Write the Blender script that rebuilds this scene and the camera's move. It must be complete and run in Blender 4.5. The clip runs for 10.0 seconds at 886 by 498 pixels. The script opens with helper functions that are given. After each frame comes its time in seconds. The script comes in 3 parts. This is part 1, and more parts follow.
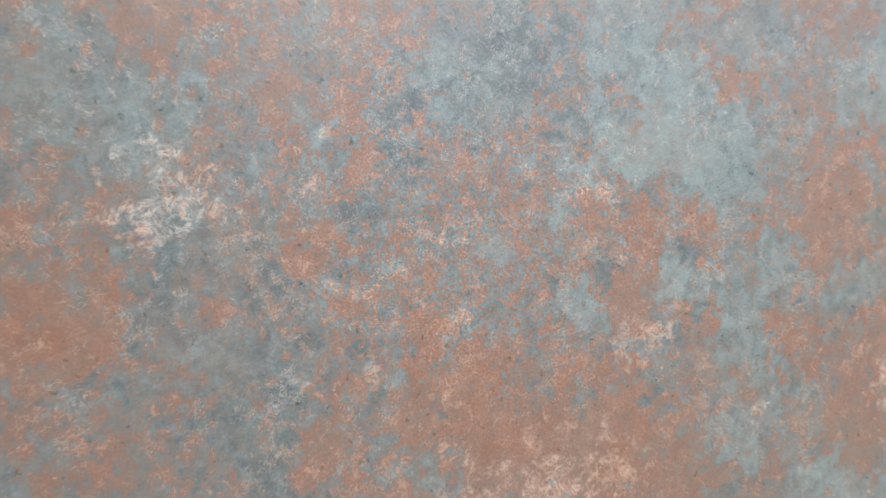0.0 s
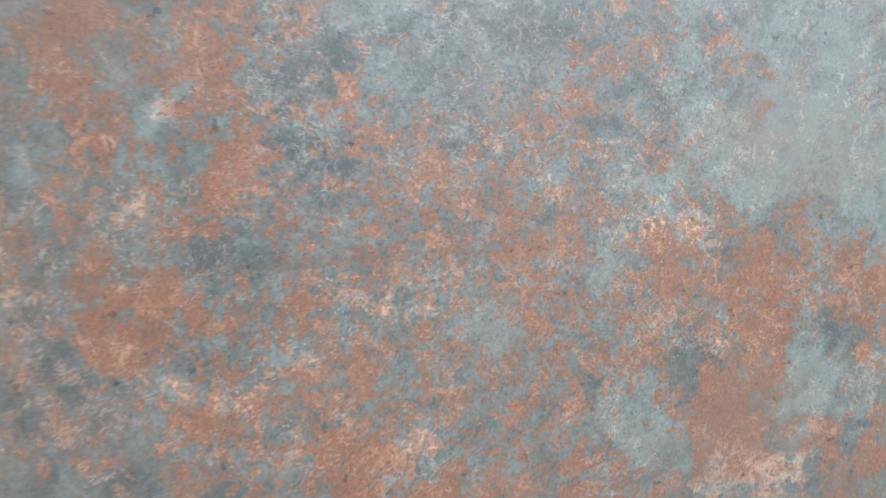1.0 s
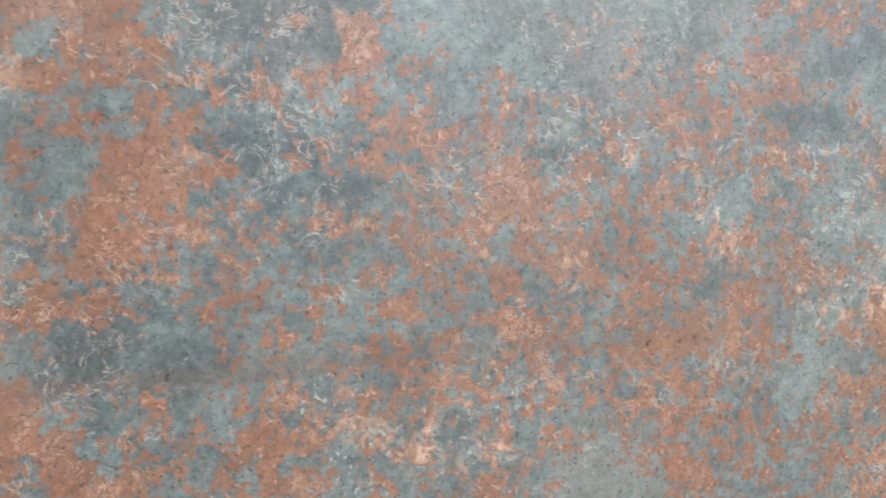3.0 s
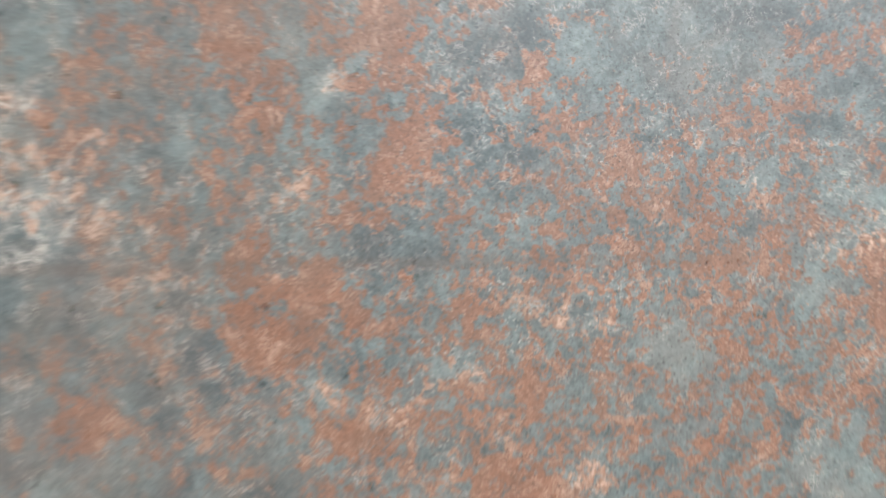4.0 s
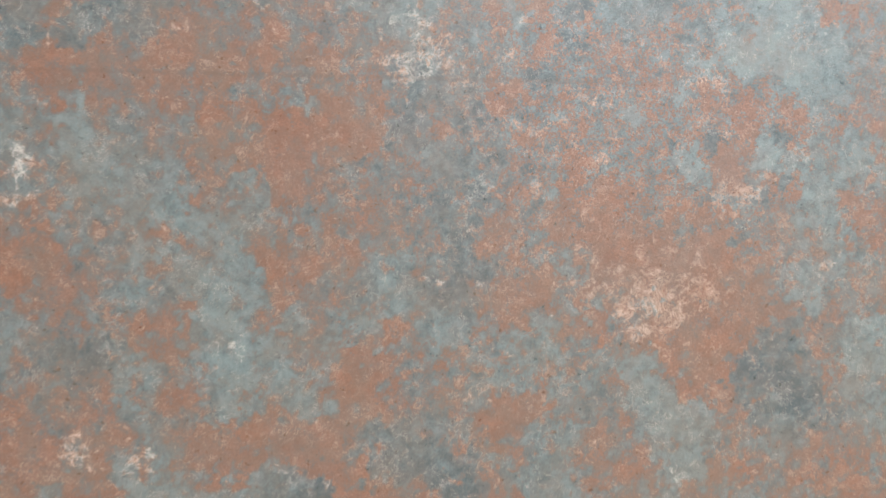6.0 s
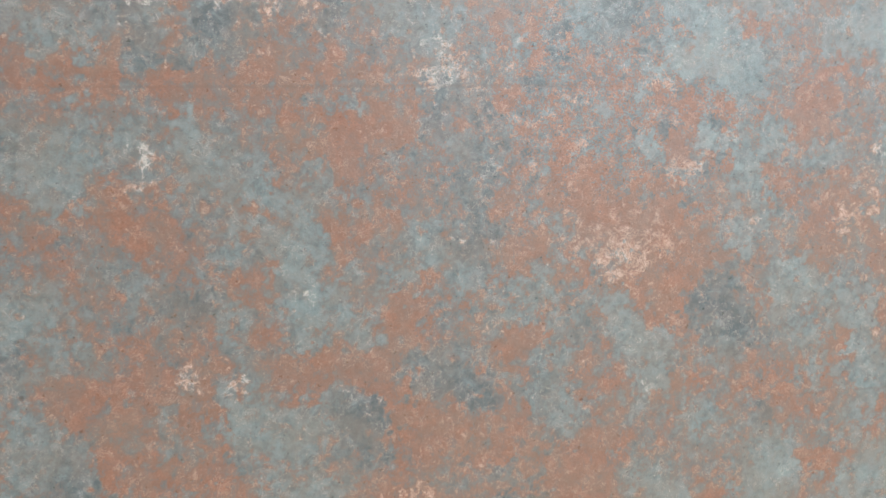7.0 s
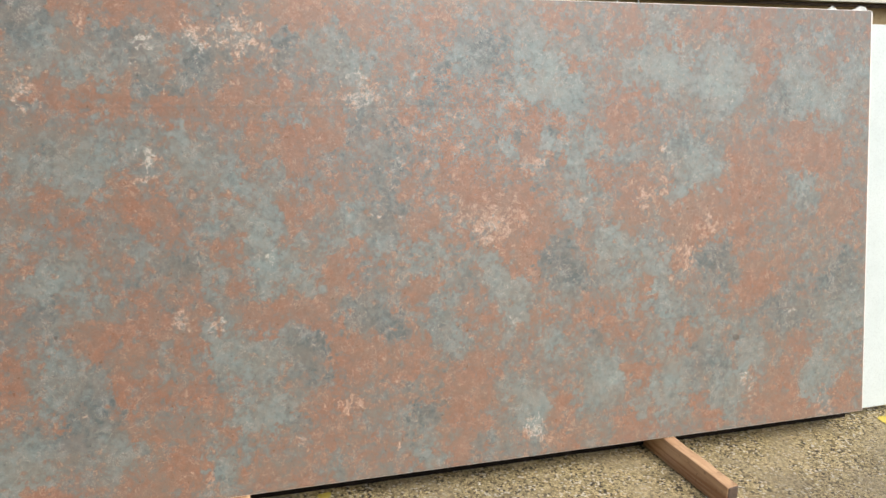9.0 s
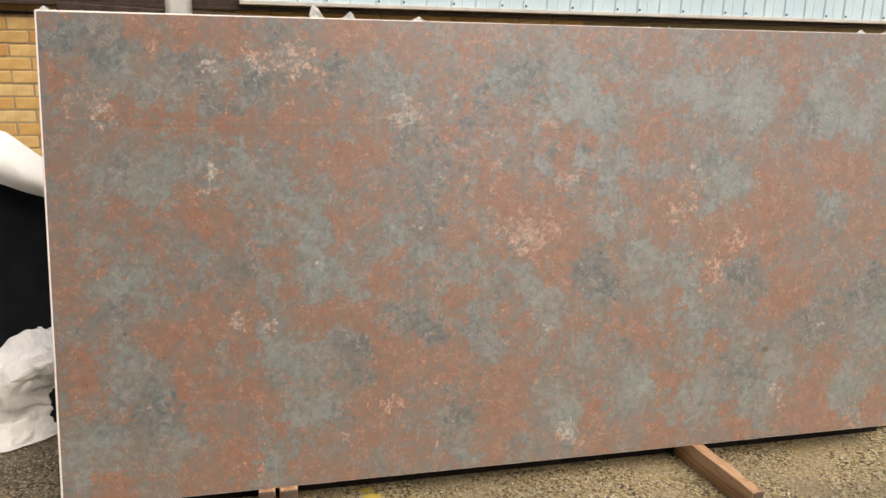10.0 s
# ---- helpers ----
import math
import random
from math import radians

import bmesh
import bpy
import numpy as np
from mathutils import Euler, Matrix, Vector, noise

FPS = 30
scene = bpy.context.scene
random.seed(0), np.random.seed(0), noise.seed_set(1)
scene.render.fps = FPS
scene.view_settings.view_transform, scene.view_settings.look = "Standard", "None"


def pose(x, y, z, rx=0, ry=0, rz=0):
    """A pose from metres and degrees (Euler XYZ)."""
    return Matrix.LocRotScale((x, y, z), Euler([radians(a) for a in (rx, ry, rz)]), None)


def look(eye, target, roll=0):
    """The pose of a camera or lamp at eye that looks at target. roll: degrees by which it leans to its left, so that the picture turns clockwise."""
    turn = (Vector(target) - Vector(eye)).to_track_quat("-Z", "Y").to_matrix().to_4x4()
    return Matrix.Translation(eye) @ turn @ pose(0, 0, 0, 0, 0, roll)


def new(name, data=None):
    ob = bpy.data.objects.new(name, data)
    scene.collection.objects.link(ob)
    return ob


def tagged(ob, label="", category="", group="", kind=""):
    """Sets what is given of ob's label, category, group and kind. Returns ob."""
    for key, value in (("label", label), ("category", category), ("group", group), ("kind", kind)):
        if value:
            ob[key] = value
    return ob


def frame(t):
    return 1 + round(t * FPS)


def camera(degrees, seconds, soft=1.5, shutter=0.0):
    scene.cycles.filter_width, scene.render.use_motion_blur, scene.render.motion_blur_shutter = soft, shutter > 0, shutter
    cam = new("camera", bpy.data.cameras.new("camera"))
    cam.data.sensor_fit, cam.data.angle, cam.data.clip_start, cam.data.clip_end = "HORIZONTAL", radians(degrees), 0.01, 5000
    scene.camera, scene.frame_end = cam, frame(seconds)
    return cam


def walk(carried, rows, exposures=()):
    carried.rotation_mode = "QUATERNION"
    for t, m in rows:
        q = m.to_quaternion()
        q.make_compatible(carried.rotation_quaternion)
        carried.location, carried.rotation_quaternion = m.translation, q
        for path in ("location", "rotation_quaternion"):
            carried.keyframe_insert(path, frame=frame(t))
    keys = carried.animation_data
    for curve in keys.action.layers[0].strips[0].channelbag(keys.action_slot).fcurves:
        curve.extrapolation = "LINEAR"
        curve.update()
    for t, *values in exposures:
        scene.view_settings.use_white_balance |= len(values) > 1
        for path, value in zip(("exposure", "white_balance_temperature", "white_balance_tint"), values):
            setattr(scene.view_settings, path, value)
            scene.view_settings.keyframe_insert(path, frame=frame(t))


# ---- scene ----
cam = camera(56.9, 10.0, shutter=0.25)
# The path is given in the slab's own frame (face at y = 0, foot at z = 0.1); LEAN tips that frame back with the slab.
LEAN = Matrix.Translation((0, 0, 0.1)) @ Matrix.Rotation(radians(-11.0), 4, "X") @ Matrix.Translation((0, 0, -0.1))
PATH = [
    (0, (1.151, -0.941, 1.404), (1.814, 0.933, 1.187), -4.4),
    (0.5, (1.281, -0.703, 1.419), (1.838, 1.199, 1.148), -3.6),
    (1, (1.405, -0.542, 1.424), (1.833, 1.391, 1.139), -2.7),
    (1.5, (1.447, -0.419, 1.424), (1.915, 1.498, 1.099), -2.4),
    (2, (1.459, -0.343, 1.421), (1.938, 1.558, 1.025), -2.6),
    (3.3, (1.408, -0.286, 1.417), (1.807, 1.663, 1.207), -1.6),
    (3.5, (1.394, -0.302, 1.419), (1.761, 1.653, 1.215), -1.3),
    (4, (1.351, -0.471, 1.395), (1.605, 1.503, 1.207), -0.3),
    (4.1, (1.307, -0.534, 1.391), (1.663, 1.423, 1.182), 0.1),
    (4.5, (1.29, -0.729, 1.375), (1.498, 1.25, 1.182), 0.5),
    (5, (1.187, -0.957, 1.334), (1.522, 1.003, 1.123), 0.3),
    (5.5, (1.096, -1.174, 1.321), (1.411, 0.783, 1.055), 0.4),
    (6, (1.035, -1.433, 1.255), (1.283, 0.53, 0.966), 0.9),
    (6.2, (1.007, -1.531, 1.271), (1.274, 0.429, 0.98), 0.6),
    (7.3, (0.83, -2.013, 1.215), (1.15, -0.058, 0.94), -0.8),
    (7.5, (0.824, -2.113, 1.19), (1.111, -0.15, 0.938), -0.2),
    (8, (0.786, -2.35, 1.17), (1.079, -0.389, 0.908), 0.0),
    (8.5, (0.711, -2.499, 1.158), (1.119, -0.553, 0.937), -0.8),
    (9, (0.64, -2.636, 1.141), (1.21, -0.73, 0.941), -1.6),
    (9.3, (0.604, -2.689, 1.131), (1.158, -0.775, 0.961), -1.6),
    (9.5, (0.619, -2.744, 1.142), (1.117, -0.815, 0.962), -1.4),
    (9.7, (0.619, -2.781, 1.146), (1.089, -0.847, 0.957), -1.1),
    (10, (0.621, -2.819, 1.119), (1.082, -0.879, 0.972), -1.2),
]
walk(cam, [(t, LEAN @ look(e, g, r)) for t, e, g, r in PATH],
     exposures=[(0, 0.46, 5870, 6), (1, 0.46, 5840, 6), (3.5, 0.46, 6020, 6), (5.5, 0.46, 6070, 6), (7.5, 0.52, 5920, 6),
                (8.5, 0.54, 6170, 6), (9, 0.48, 6550, 7), (9.3, 0.28, 6800, 9), (9.6, 0.2, 7150, 13), (10, 0.2, 7200, 13)])

# ---------------------------------------------------------------- light
world = bpy.data.worlds.new("overcast_sky")
scene.world = world
world.use_nodes = True
wn = world.node_tree.nodes
sky = wn.new("ShaderNodeTexSky")
sky.sky_type, sky.sun_disc = "NISHITA", False
sky.sun_elevation, sky.sun_rotation = radians(53), radians(156)
sky.air_density, sky.dust_density = 1.0, 4.0
wn["Background"].inputs["Strength"].default_value = 0.15
world.node_tree.links.new(sky.outputs[0], wn["Background"].inputs["Color"])
sun = new("sun", bpy.data.lights.new("sun", "SUN"))
sun.data.energy, sun.data.angle, sun.data.color = 1.8, radians(52), (1.0, 0.95, 0.88)
sun.matrix_world = look((2.45, -5.50, 7.99), (0, 0, 0))


# ---------------------------------------------------------------- materials
class Nodes:
    """A small wrapper round one material's node tree."""

    def __init__(self, name):
        self.mat = bpy.data.materials.new(name)
        self.mat.use_nodes = True
        self.tree = self.mat.node_tree
        self.bsdf = self.tree.nodes["Principled BSDF"]

    def link(self, a, b):
        self.tree.links.new(a, b)

    def put(self, socket, value):
        if isinstance(value, bpy.types.NodeSocket):
            self.link(value, socket)
        else:
            socket.default_value = value

    def coord(self, which="Object"):
        return self.tree.nodes.new("ShaderNodeTexCoord").outputs[which]

    def noise(self, scale, detail=4.0, rough=0.55, warp=0.0, vec=None, squash=None):
        n = self.tree.nodes.new("ShaderNodeTexNoise")
        n.inputs["Scale"].default_value, n.inputs["Detail"].default_value = scale, detail
        n.inputs["Roughness"].default_value, n.inputs["Distortion"].default_value = rough, warp
        v = vec or self.coord()
        if squash:
            m = self.tree.nodes.new("ShaderNodeMapping")
            m.inputs["Scale"].default_value = squash
            self.link(v, m.inputs["Vector"])
            v = m.outputs[0]
        self.link(v, n.inputs["Vector"])
        return n.outputs["Fac"]

    def cells(self, scale, feature="F1", out="Distance", vec=None):
        n = self.tree.nodes.new("ShaderNodeTexVoronoi")
        n.feature = feature
        n.inputs["Scale"].default_value = scale
        self.link(vec or self.coord(), n.inputs["Vector"])
        return n.outputs[out]

    def math(self, op, a, b=0.0, c=0.0):
        n = self.tree.nodes.new("ShaderNodeMath")
        n.operation = op
        for k, v in enumerate((a, b, c)):
            self.put(n.inputs[k], v)
        return n.outputs[0]

    def step(self, v, lo, hi, a=0.0, b=1.0):
        n = self.tree.nodes.new("ShaderNodeMapRange")
        n.interpolation_type = "SMOOTHSTEP"
        for k, x in zip(("Value", "From Min", "From Max", "To Min", "To Max"), (v, lo, hi, a, b)):
            self.put(n.inputs[k], x)
        return n.outputs[0]

    def mix(self, f, a, b, mode="MIX"):
        n = self.tree.nodes.new("ShaderNodeMix")
        n.data_type, n.blend_type = "RGBA", mode
        self.put(n.inputs[0], f)
        for k, v in ((6, a), (7, b)):
            self.put(n.inputs[k], v if isinstance(v, bpy.types.NodeSocket) else (*v, 1))
        return n.outputs[2]

    def bump(self, height, strength=0.3, distance=0.002):
        n = self.tree.nodes.new("ShaderNodeBump")
        n.inputs["Strength"].default_value, n.inputs["Distance"].default_value = strength, distance
        self.link(height, n.inputs["Height"])
        self.link(n.outputs[0], self.bsdf.inputs["Normal"])

    def done(self, colour, rough=0.6, **more):
        self.put(self.bsdf.inputs["Base Color"], colour if isinstance(colour, bpy.types.NodeSocket) else (*colour, 1))
        self.put(self.bsdf.inputs["Roughness"], rough)
        for k, v in more.items():
            self.put(self.bsdf.inputs[k.replace("_", " ")], v)
        return self.mat


def patina_stone():
    """Copper, verdigris blue and slate mottling, with pale crackled veins; the broad zones come from the face's own attribute."""
    k = Nodes("patina_stone")
    at = k.tree.nodes.new("ShaderNodeAttribute")
    at.attribute_name = "zones"
    sep = k.tree.nodes.new("ShaderNodeSeparateColor")
    k.link(at.outputs["Color"], sep.inputs[0])
    hue = k.math("MULTIPLY_ADD", sep.outputs[0], 2.0, -1.0)
    tone = k.math("MULTIPLY_ADD", sep.outputs[1], 2.0, -1.0)
    pale = sep.outputs[2]

    def sway(v, fac, amount):
        return k.math("MULTIPLY_ADD", k.math("SUBTRACT", fac, 0.5), amount, v)

    blot = k.noise(30, 6, 0.6, 0.5)
    mott = k.noise(58, 5, 0.62, 0.9)
    speck = k.noise(240, 4, 0.68, 0.4)
    grain = k.noise(900, 2, 0.6)
    streak = k.noise(110, 4, 0.6, 0.5, squash=(1.7, 1.0, 0.4))
    broad = k.noise(7.5, 4, 0.5, 0.5, squash=(1.2, 1.0, 0.85))
    flecked = at.outputs["Alpha"]
    dab = k.noise(62, 4, 0.55, 0.5)
    grit = k.noise(205, 3, 0.6, 0.6)
    edge = k.step(k.math("ABSOLUTE", hue), 0.2, 0.8, 1.0, 0.65)
    fine = k.math("MULTIPLY", k.math("SUBTRACT", mott, 0.5), 2.2)
    fine = k.math("MULTIPLY_ADD", k.math("SUBTRACT", dab, 0.5), k.math("MULTIPLY", flecked, 2.2), fine)
    fine = k.math("MULTIPLY_ADD", k.math("SUBTRACT", grit, 0.5), k.math("MULTIPLY_ADD", flecked, 3.1, 0.45), fine)
    fine = k.math("MULTIPLY_ADD", k.math("SUBTRACT", speck, 0.5), k.math("MULTIPLY_ADD", flecked, 1.0, 0.3), fine)
    fine = k.math("MULTIPLY", fine, edge)
    wide = k.math("ADD", k.math("MULTIPLY_ADD", broad, 1.1, -0.55), k.math("MULTIPLY_ADD", blot, 3.5, -1.75))
    wide = k.math("MULTIPLY", wide, k.math("MULTIPLY_ADD", flecked, -0.6, 1.0))
    v = k.math("ADD", k.math("ADD", sway(k.math("MULTIPLY_ADD", k.math("SUBTRACT", flecked, 1.0), 0.06, hue), streak, 0.7), wide), fine)
    soft = k.math("MULTIPLY_ADD", flecked, -0.06, 0.26)
    copper = k.step(v, k.math("MULTIPLY", soft, -1.0), soft, 0.05, 0.92)
    thin = k.step(sway(k.noise(6.5, 5, 0.6, 0.6), blot, 0.5), 0.36, 0.66, 0.74, 1.0)
    thin = k.math("MAXIMUM", thin, k.step(flecked, 0.3, 0.8))
    copper = k.math("MULTIPLY_ADD", k.math("SUBTRACT", copper, 0.42), thin, 0.42)
    tv = sway(sway(sway(tone, k.noise(40, 6, 0.64, 0.6), 2.8), speck, 1.0), grain, 0.5)
    blue = k.mix(k.step(tv, -0.9, 0.9), SLATE, BLUE)
    blue = k.mix(k.step(k.noise(17, 5, 0.62, 1.0), 0.46, 0.70, 0.0, 0.5), blue, LILAC)
    rust = k.mix(k.step(sway(k.noise(26, 5, 0.65, 0.6), speck, 0.7), 0.3, 0.72), RUST, COPPER)
    rust = k.mix(k.step(sway(k.noise(36, 5, 0.6, 0.6), speck, 0.4), 0.42, 0.72, 0.0, 0.5), rust, UMBER)
    colour = k.mix(copper, blue, rust)
    between = k.step(k.math("ABSOLUTE", k.math("ADD", v, sway(0.05, speck, 0.8))), 0.05, 0.5, 0.7, 0.0)
    colour = k.mix(k.math("MULTIPLY", between, k.math("MULTIPLY_ADD", flecked, -0.85, 1.0)), colour, TAUPE)
    haze = k.step(sway(k.noise(10, 6, 0.62, 0.8), mott, 0.6), 0.36, 0.68, 0.0, 0.52)
    haze = k.math("MULTIPLY", haze, k.math("MULTIPLY_ADD", flecked, -0.75, 1.0))
    colour = k.mix(haze, colour, GREIGE)
    # thin pale crackle, gathered where the veins run
    ridge = k.math("ABSOLUTE", k.math("SUBTRACT", k.noise(24, 6, 0.66, 2.0), 0.5))
    crackle = k.math("ABSOLUTE", k.math("SUBTRACT", k.noise(85, 5, 0.68, 1.4), 0.5))
    lines = k.math("MAXIMUM", k.step(ridge, 0.0, 0.058, 1.0, 0.0), k.step(crackle, 0.0, 0.045, 0.7, 0.0))
    lines = k.math("MULTIPLY", lines, k.math("MULTIPLY_ADD", flecked, -0.6, 1.0))
    lines = k.math("MAXIMUM", lines, k.math("MULTIPLY", k.step(grit, 0.5, 0.62), k.math("MULTIPLY_ADD", flecked, 0.7, 0.1)))
    where = k.step(sway(sway(k.math("MULTIPLY_ADD", flecked, 0.14, pale), mott, 2.6), blot, 3.0), 0.35, 1.15)
    stray = k.math("MULTIPLY", k.step(crackle, 0.0, 0.03, 0.55, 0.0), k.step(sway(k.noise(13, 4, 0.6), mott, 1.2), 0.47, 0.68))
    vein = k.math("MAXIMUM", k.math("MULTIPLY", lines, where), stray)
    chalk = k.mix(copper, CHALK, BLUSH)
    colour = k.mix(k.math("MULTIPLY", vein, 0.92), colour, chalk)
    salt = k.noise(520, 3, 0.65)
    shade = k.math("MULTIPLY_ADD", speck, 1.6, -0.8)
    shade = k.math("ADD", shade, k.math("MULTIPLY_ADD", salt, 1.5, -0.75))
    shade = k.math("ADD", shade, k.math("MULTIPLY_ADD", grain, 0.6, -0.3))
    shade = k.math("MULTIPLY_ADD", shade, k.math("MULTIPLY_ADD", flecked, 0.42, 0.12), 1.03)
    colour = k.mix(1.0, colour, shade, "MULTIPLY")
    pepper = k.math("MULTIPLY", k.step(k.noise(430, 2, 0.5), 0.59, 0.68, 0.0, 0.65), flecked)
    colour = k.mix(pepper, colour, (0.06, 0.055, 0.05))
    colour = k.mix(k.math("MULTIPLY", k.step(k.noise(390, 2, 0.55, 0.4), 0.57, 0.70, 0.0, 0.55), k.math("MULTIPLY", flecked, k.step(sway(sway(k.math("ADD", pale, 0.42), dab, 2.0), grit, 1.6), 0.3, 0.9))), colour, chalk)
    colour = k.mix(k.step(pale, -0.9, -0.1, 0.6, 0.0), colour, (0.07, 0.04, 0.03))
    # faint level seams of the printed glaze
    pos = k.tree.nodes.new("ShaderNodeSeparateXYZ")
    k.link(k.coord(), pos.inputs[0])
    for z, x0, x1 in ((1.342, 0.15, 1.75), (0.555, 1.9, 3.1)):
        off = k.math("ABSOLUTE", k.math("SUBTRACT", pos.outputs[2], z))
        along = k.math("MULTIPLY", k.step(pos.outputs[0], x0, x0 + 0.2), k.step(pos.outputs[0], x1 - 0.3, x1, 1.0, 0.0))
        colour = k.mix(k.math("MULTIPLY", k.step(off, 0.001, 0.006, 0.28, 0.0), along), colour, UMBER)
    rough = k.step(k.noise(70, 4, 0.6), 0.3, 0.7, 0.27, 0.38)
    k.bump(k.math("ADD", speck, mott), 0.05, 0.001)
    return k.done(colour, rough, Specular_IOR_Level=0.8)


# real base colours of the stone
COPPER, RUST, UMBER = (0.330, 0.158, 0.096), (0.228, 0.104, 0.062), (0.16, 0.105, 0.078)
BLUE, SLATE, LILAC = (0.224, 0.280, 0.274), (0.070, 0.097, 0.104), (0.205, 0.194, 0.180)
CHALK, BLUSH, GREIGE = (0.64, 0.59, 0.53), (0.64, 0.44, 0.33), (0.20, 0.165, 0.13)
TAUPE = (0.185, 0.143, 0.120)
M_STONE = patina_stone()


def plain(name, a, b, scale=20, rough=0.6, bump=0.1, fine=180, **more):
    k = Nodes(name)
    colour = k.mix(k.step(k.noise(scale, 5, 0.6), 0.3, 0.7), a, b)
    colour = k.mix(k.step(k.noise(fine, 3, 0.6), 0.45, 0.75, 0.0, 0.4), colour, [x * 0.7 for x in a])
    k.bump(k.noise(fine, 4, 0.6), bump, 0.002)
    return k.done(colour, rough, **more)


def gravel_ground():
    """Worn concrete with exposed aggregate: tan matrix, dark and pale chips, broad dark areas, asphalt at the left."""
    k = Nodes("exposed_aggregate")
    chip = k.cells(115, "F1", "Color")
    sp = k.tree.nodes.new("ShaderNodeSeparateColor")
    k.link(chip, sp.inputs[0])
    edge = k.cells(115, "DISTANCE_TO_EDGE")
    c = k.mix(k.step(sp.outputs[0], 0.15, 0.85), (0.34, 0.26, 0.115), (0.74, 0.61, 0.34))
    c = k.mix(k.step(sp.outputs[1], 0.80, 0.86), c, (0.06, 0.05, 0.035))
    c = k.mix(k.step(sp.outputs[2], 0.90, 0.94), c, (0.80, 0.74, 0.60))
    c = k.mix(k.step(edge, 0.0, 0.10, 0.8, 0.0), c, (0.10, 0.08, 0.05))
    c = k.mix(k.step(k.noise(4, 5, 0.6), 0.44, 0.62, 0.0, 0.6), c, (0.46, 0.38, 0.235))
    c = k.mix(k.step(k.noise(1.1, 3, 0.6), 0.5, 0.66, 0.0, 0.4), c, (0.15, 0.125, 0.09))
    pos = k.tree.nodes.new("ShaderNodeSeparateXYZ")
    k.link(k.coord(), pos.inputs[0])
    # asphalt at low x; the low-y stretch is added to dim the slab's reflections
    ragged = k.math("MULTIPLY_ADD", k.noise(0.8, 6, 0.62), 3.0, -1.5)
    tar_and_dim = k.math("MAXIMUM", k.step(k.math("ADD", pos.outputs[0], ragged), -0.7, 0.1, 1.0, 0.0), k.step(k.math("ADD", pos.outputs[1], ragged), -2.6, -1.0, 1.0, 0.0))
    asphalt = k.mix(k.step(sp.outputs[2], 0.88, 0.95), (0.055, 0.048, 0.04), (0.42, 0.38, 0.30))
    asphalt = k.mix(k.step(sp.outputs[0], 0.4, 0.9, 0.0, 0.6), asphalt, (0.12, 0.10, 0.075))
    c = k.mix(k.math("MULTIPLY", tar_and_dim, 0.82), c, asphalt)
    k.bump(k.math("ADD", k.step(edge, 0.0, 0.2), k.noise(60, 3)), 0.9, 0.006)
    return k.done(c, k.step(sp.outputs[1], 0.2, 0.9, 0.55, 0.85))


def brick_clay():
    k = Nodes("buff_brick")
    info = k.tree.nodes.new("ShaderNodeObjectInfo").outputs["Random"]
    ramp = k.tree.nodes.new("ShaderNodeValToRGB")
    e = ramp.color_ramp.elements
    e[0].position, e[0].color = 0.0, (0.66, 0.44, 0.16, 1)
    e[1].position, e[1].color = 1.0, (0.62, 0.43, 0.17, 1)
    for p, col in ((0.3, (0.62, 0.37, 0.11, 1)), (0.55, (0.74, 0.56, 0.27, 1)), (0.75, (0.70, 0.47, 0.18, 1)), (0.88, (0.50, 0.22, 0.06, 1))):
        e.new(p).color = col
    k.link(info, ramp.inputs[0])
    c = k.mix(k.step(k.noise(14, 4, 0.6), 0.4, 0.7, 0.0, 0.5), ramp.outputs[0], (0.50, 0.27, 0.09))
    c = k.mix(k.step(k.noise(150, 3, 0.6), 0.55, 0.75, 0.0, 0.5), c, (0.28, 0.15, 0.06))
    k.bump(k.noise(120, 4, 0.65), 0.35, 0.003)
    return k.done(c, 0.85)


def timber(name, a, b):
    k = Nodes(name)
    g = k.noise(26, 5, 0.6, 0.5, squash=(1.0, 0.06, 1.0))
    c = k.mix(k.step(g, 0.35, 0.65), a, b)
    c = k.mix(k.step(k.noise(9, 4, 0.6), 0.55, 0.72, 0.0, 0.6), c, [x * 0.45 for x in a])
    c = k.mix(k.step(k.noise(45, 4, 0.65), 0.60, 0.72, 0.0, 0.7), c, [x * 0.3 for x in a])
    c = k.mix(k.step(k.noise(22, 5, 0.65), 0.56, 0.75, 0.0, 0.5), c, [min(0.9, x * 1.25) for x in b])
    k.bump(g, 0.3, 0.002)
    return k.done(c, 0.75)


def film_plastic():
    k = Nodes("white_film")
    c = k.mix(k.step(k.noise(6, 4, 0.6), 0.3, 0.7), (0.78, 0.80, 0.78), (0.88, 0.89, 0.87))
    k.bump(k.noise(16, 5, 0.6, 1.2), 0.3, 0.008)
    k.bsdf.inputs["Subsurface Radius"].default_value = (0.06, 0.06, 0.055)
    return k.done(c, 0.42, Subsurface_Weight=0.25, Subsurface_Scale=1.0)


M_EDGE = plain("white_porcelain_edge", (0.90, 0.85, 0.78), (0.92, 0.88, 0.82), 12, 0.5)
M_WHITE = plain("white_slab_face", (0.56, 0.63, 0.63), (0.62, 0.68, 0.68), 4, 0.35, 0.04)
M_CREAM = plain("off_white_slab_face", (0.44, 0.45, 0.41), (0.50, 0.51, 0.46), 6, 0.4, 0.04)
M_BLACK = plain("black_polished_slab", (0.006, 0.008, 0.010), (0.012, 0.014, 0.017), 8, 0.5, 0.03, Specular_IOR_Level=0.1)
M_GROUND = gravel_ground()
M_BRICK = brick_clay()
M_MORTAR = plain("sandy_mortar", (0.34, 0.25, 0.13), (0.44, 0.34, 0.20), 30, 0.95, 0.4)
M_CLAD = plain("pale_blue_cladding", (0.52, 0.69, 0.76), (0.59, 0.75, 0.81), 5, 0.42, 0.03)
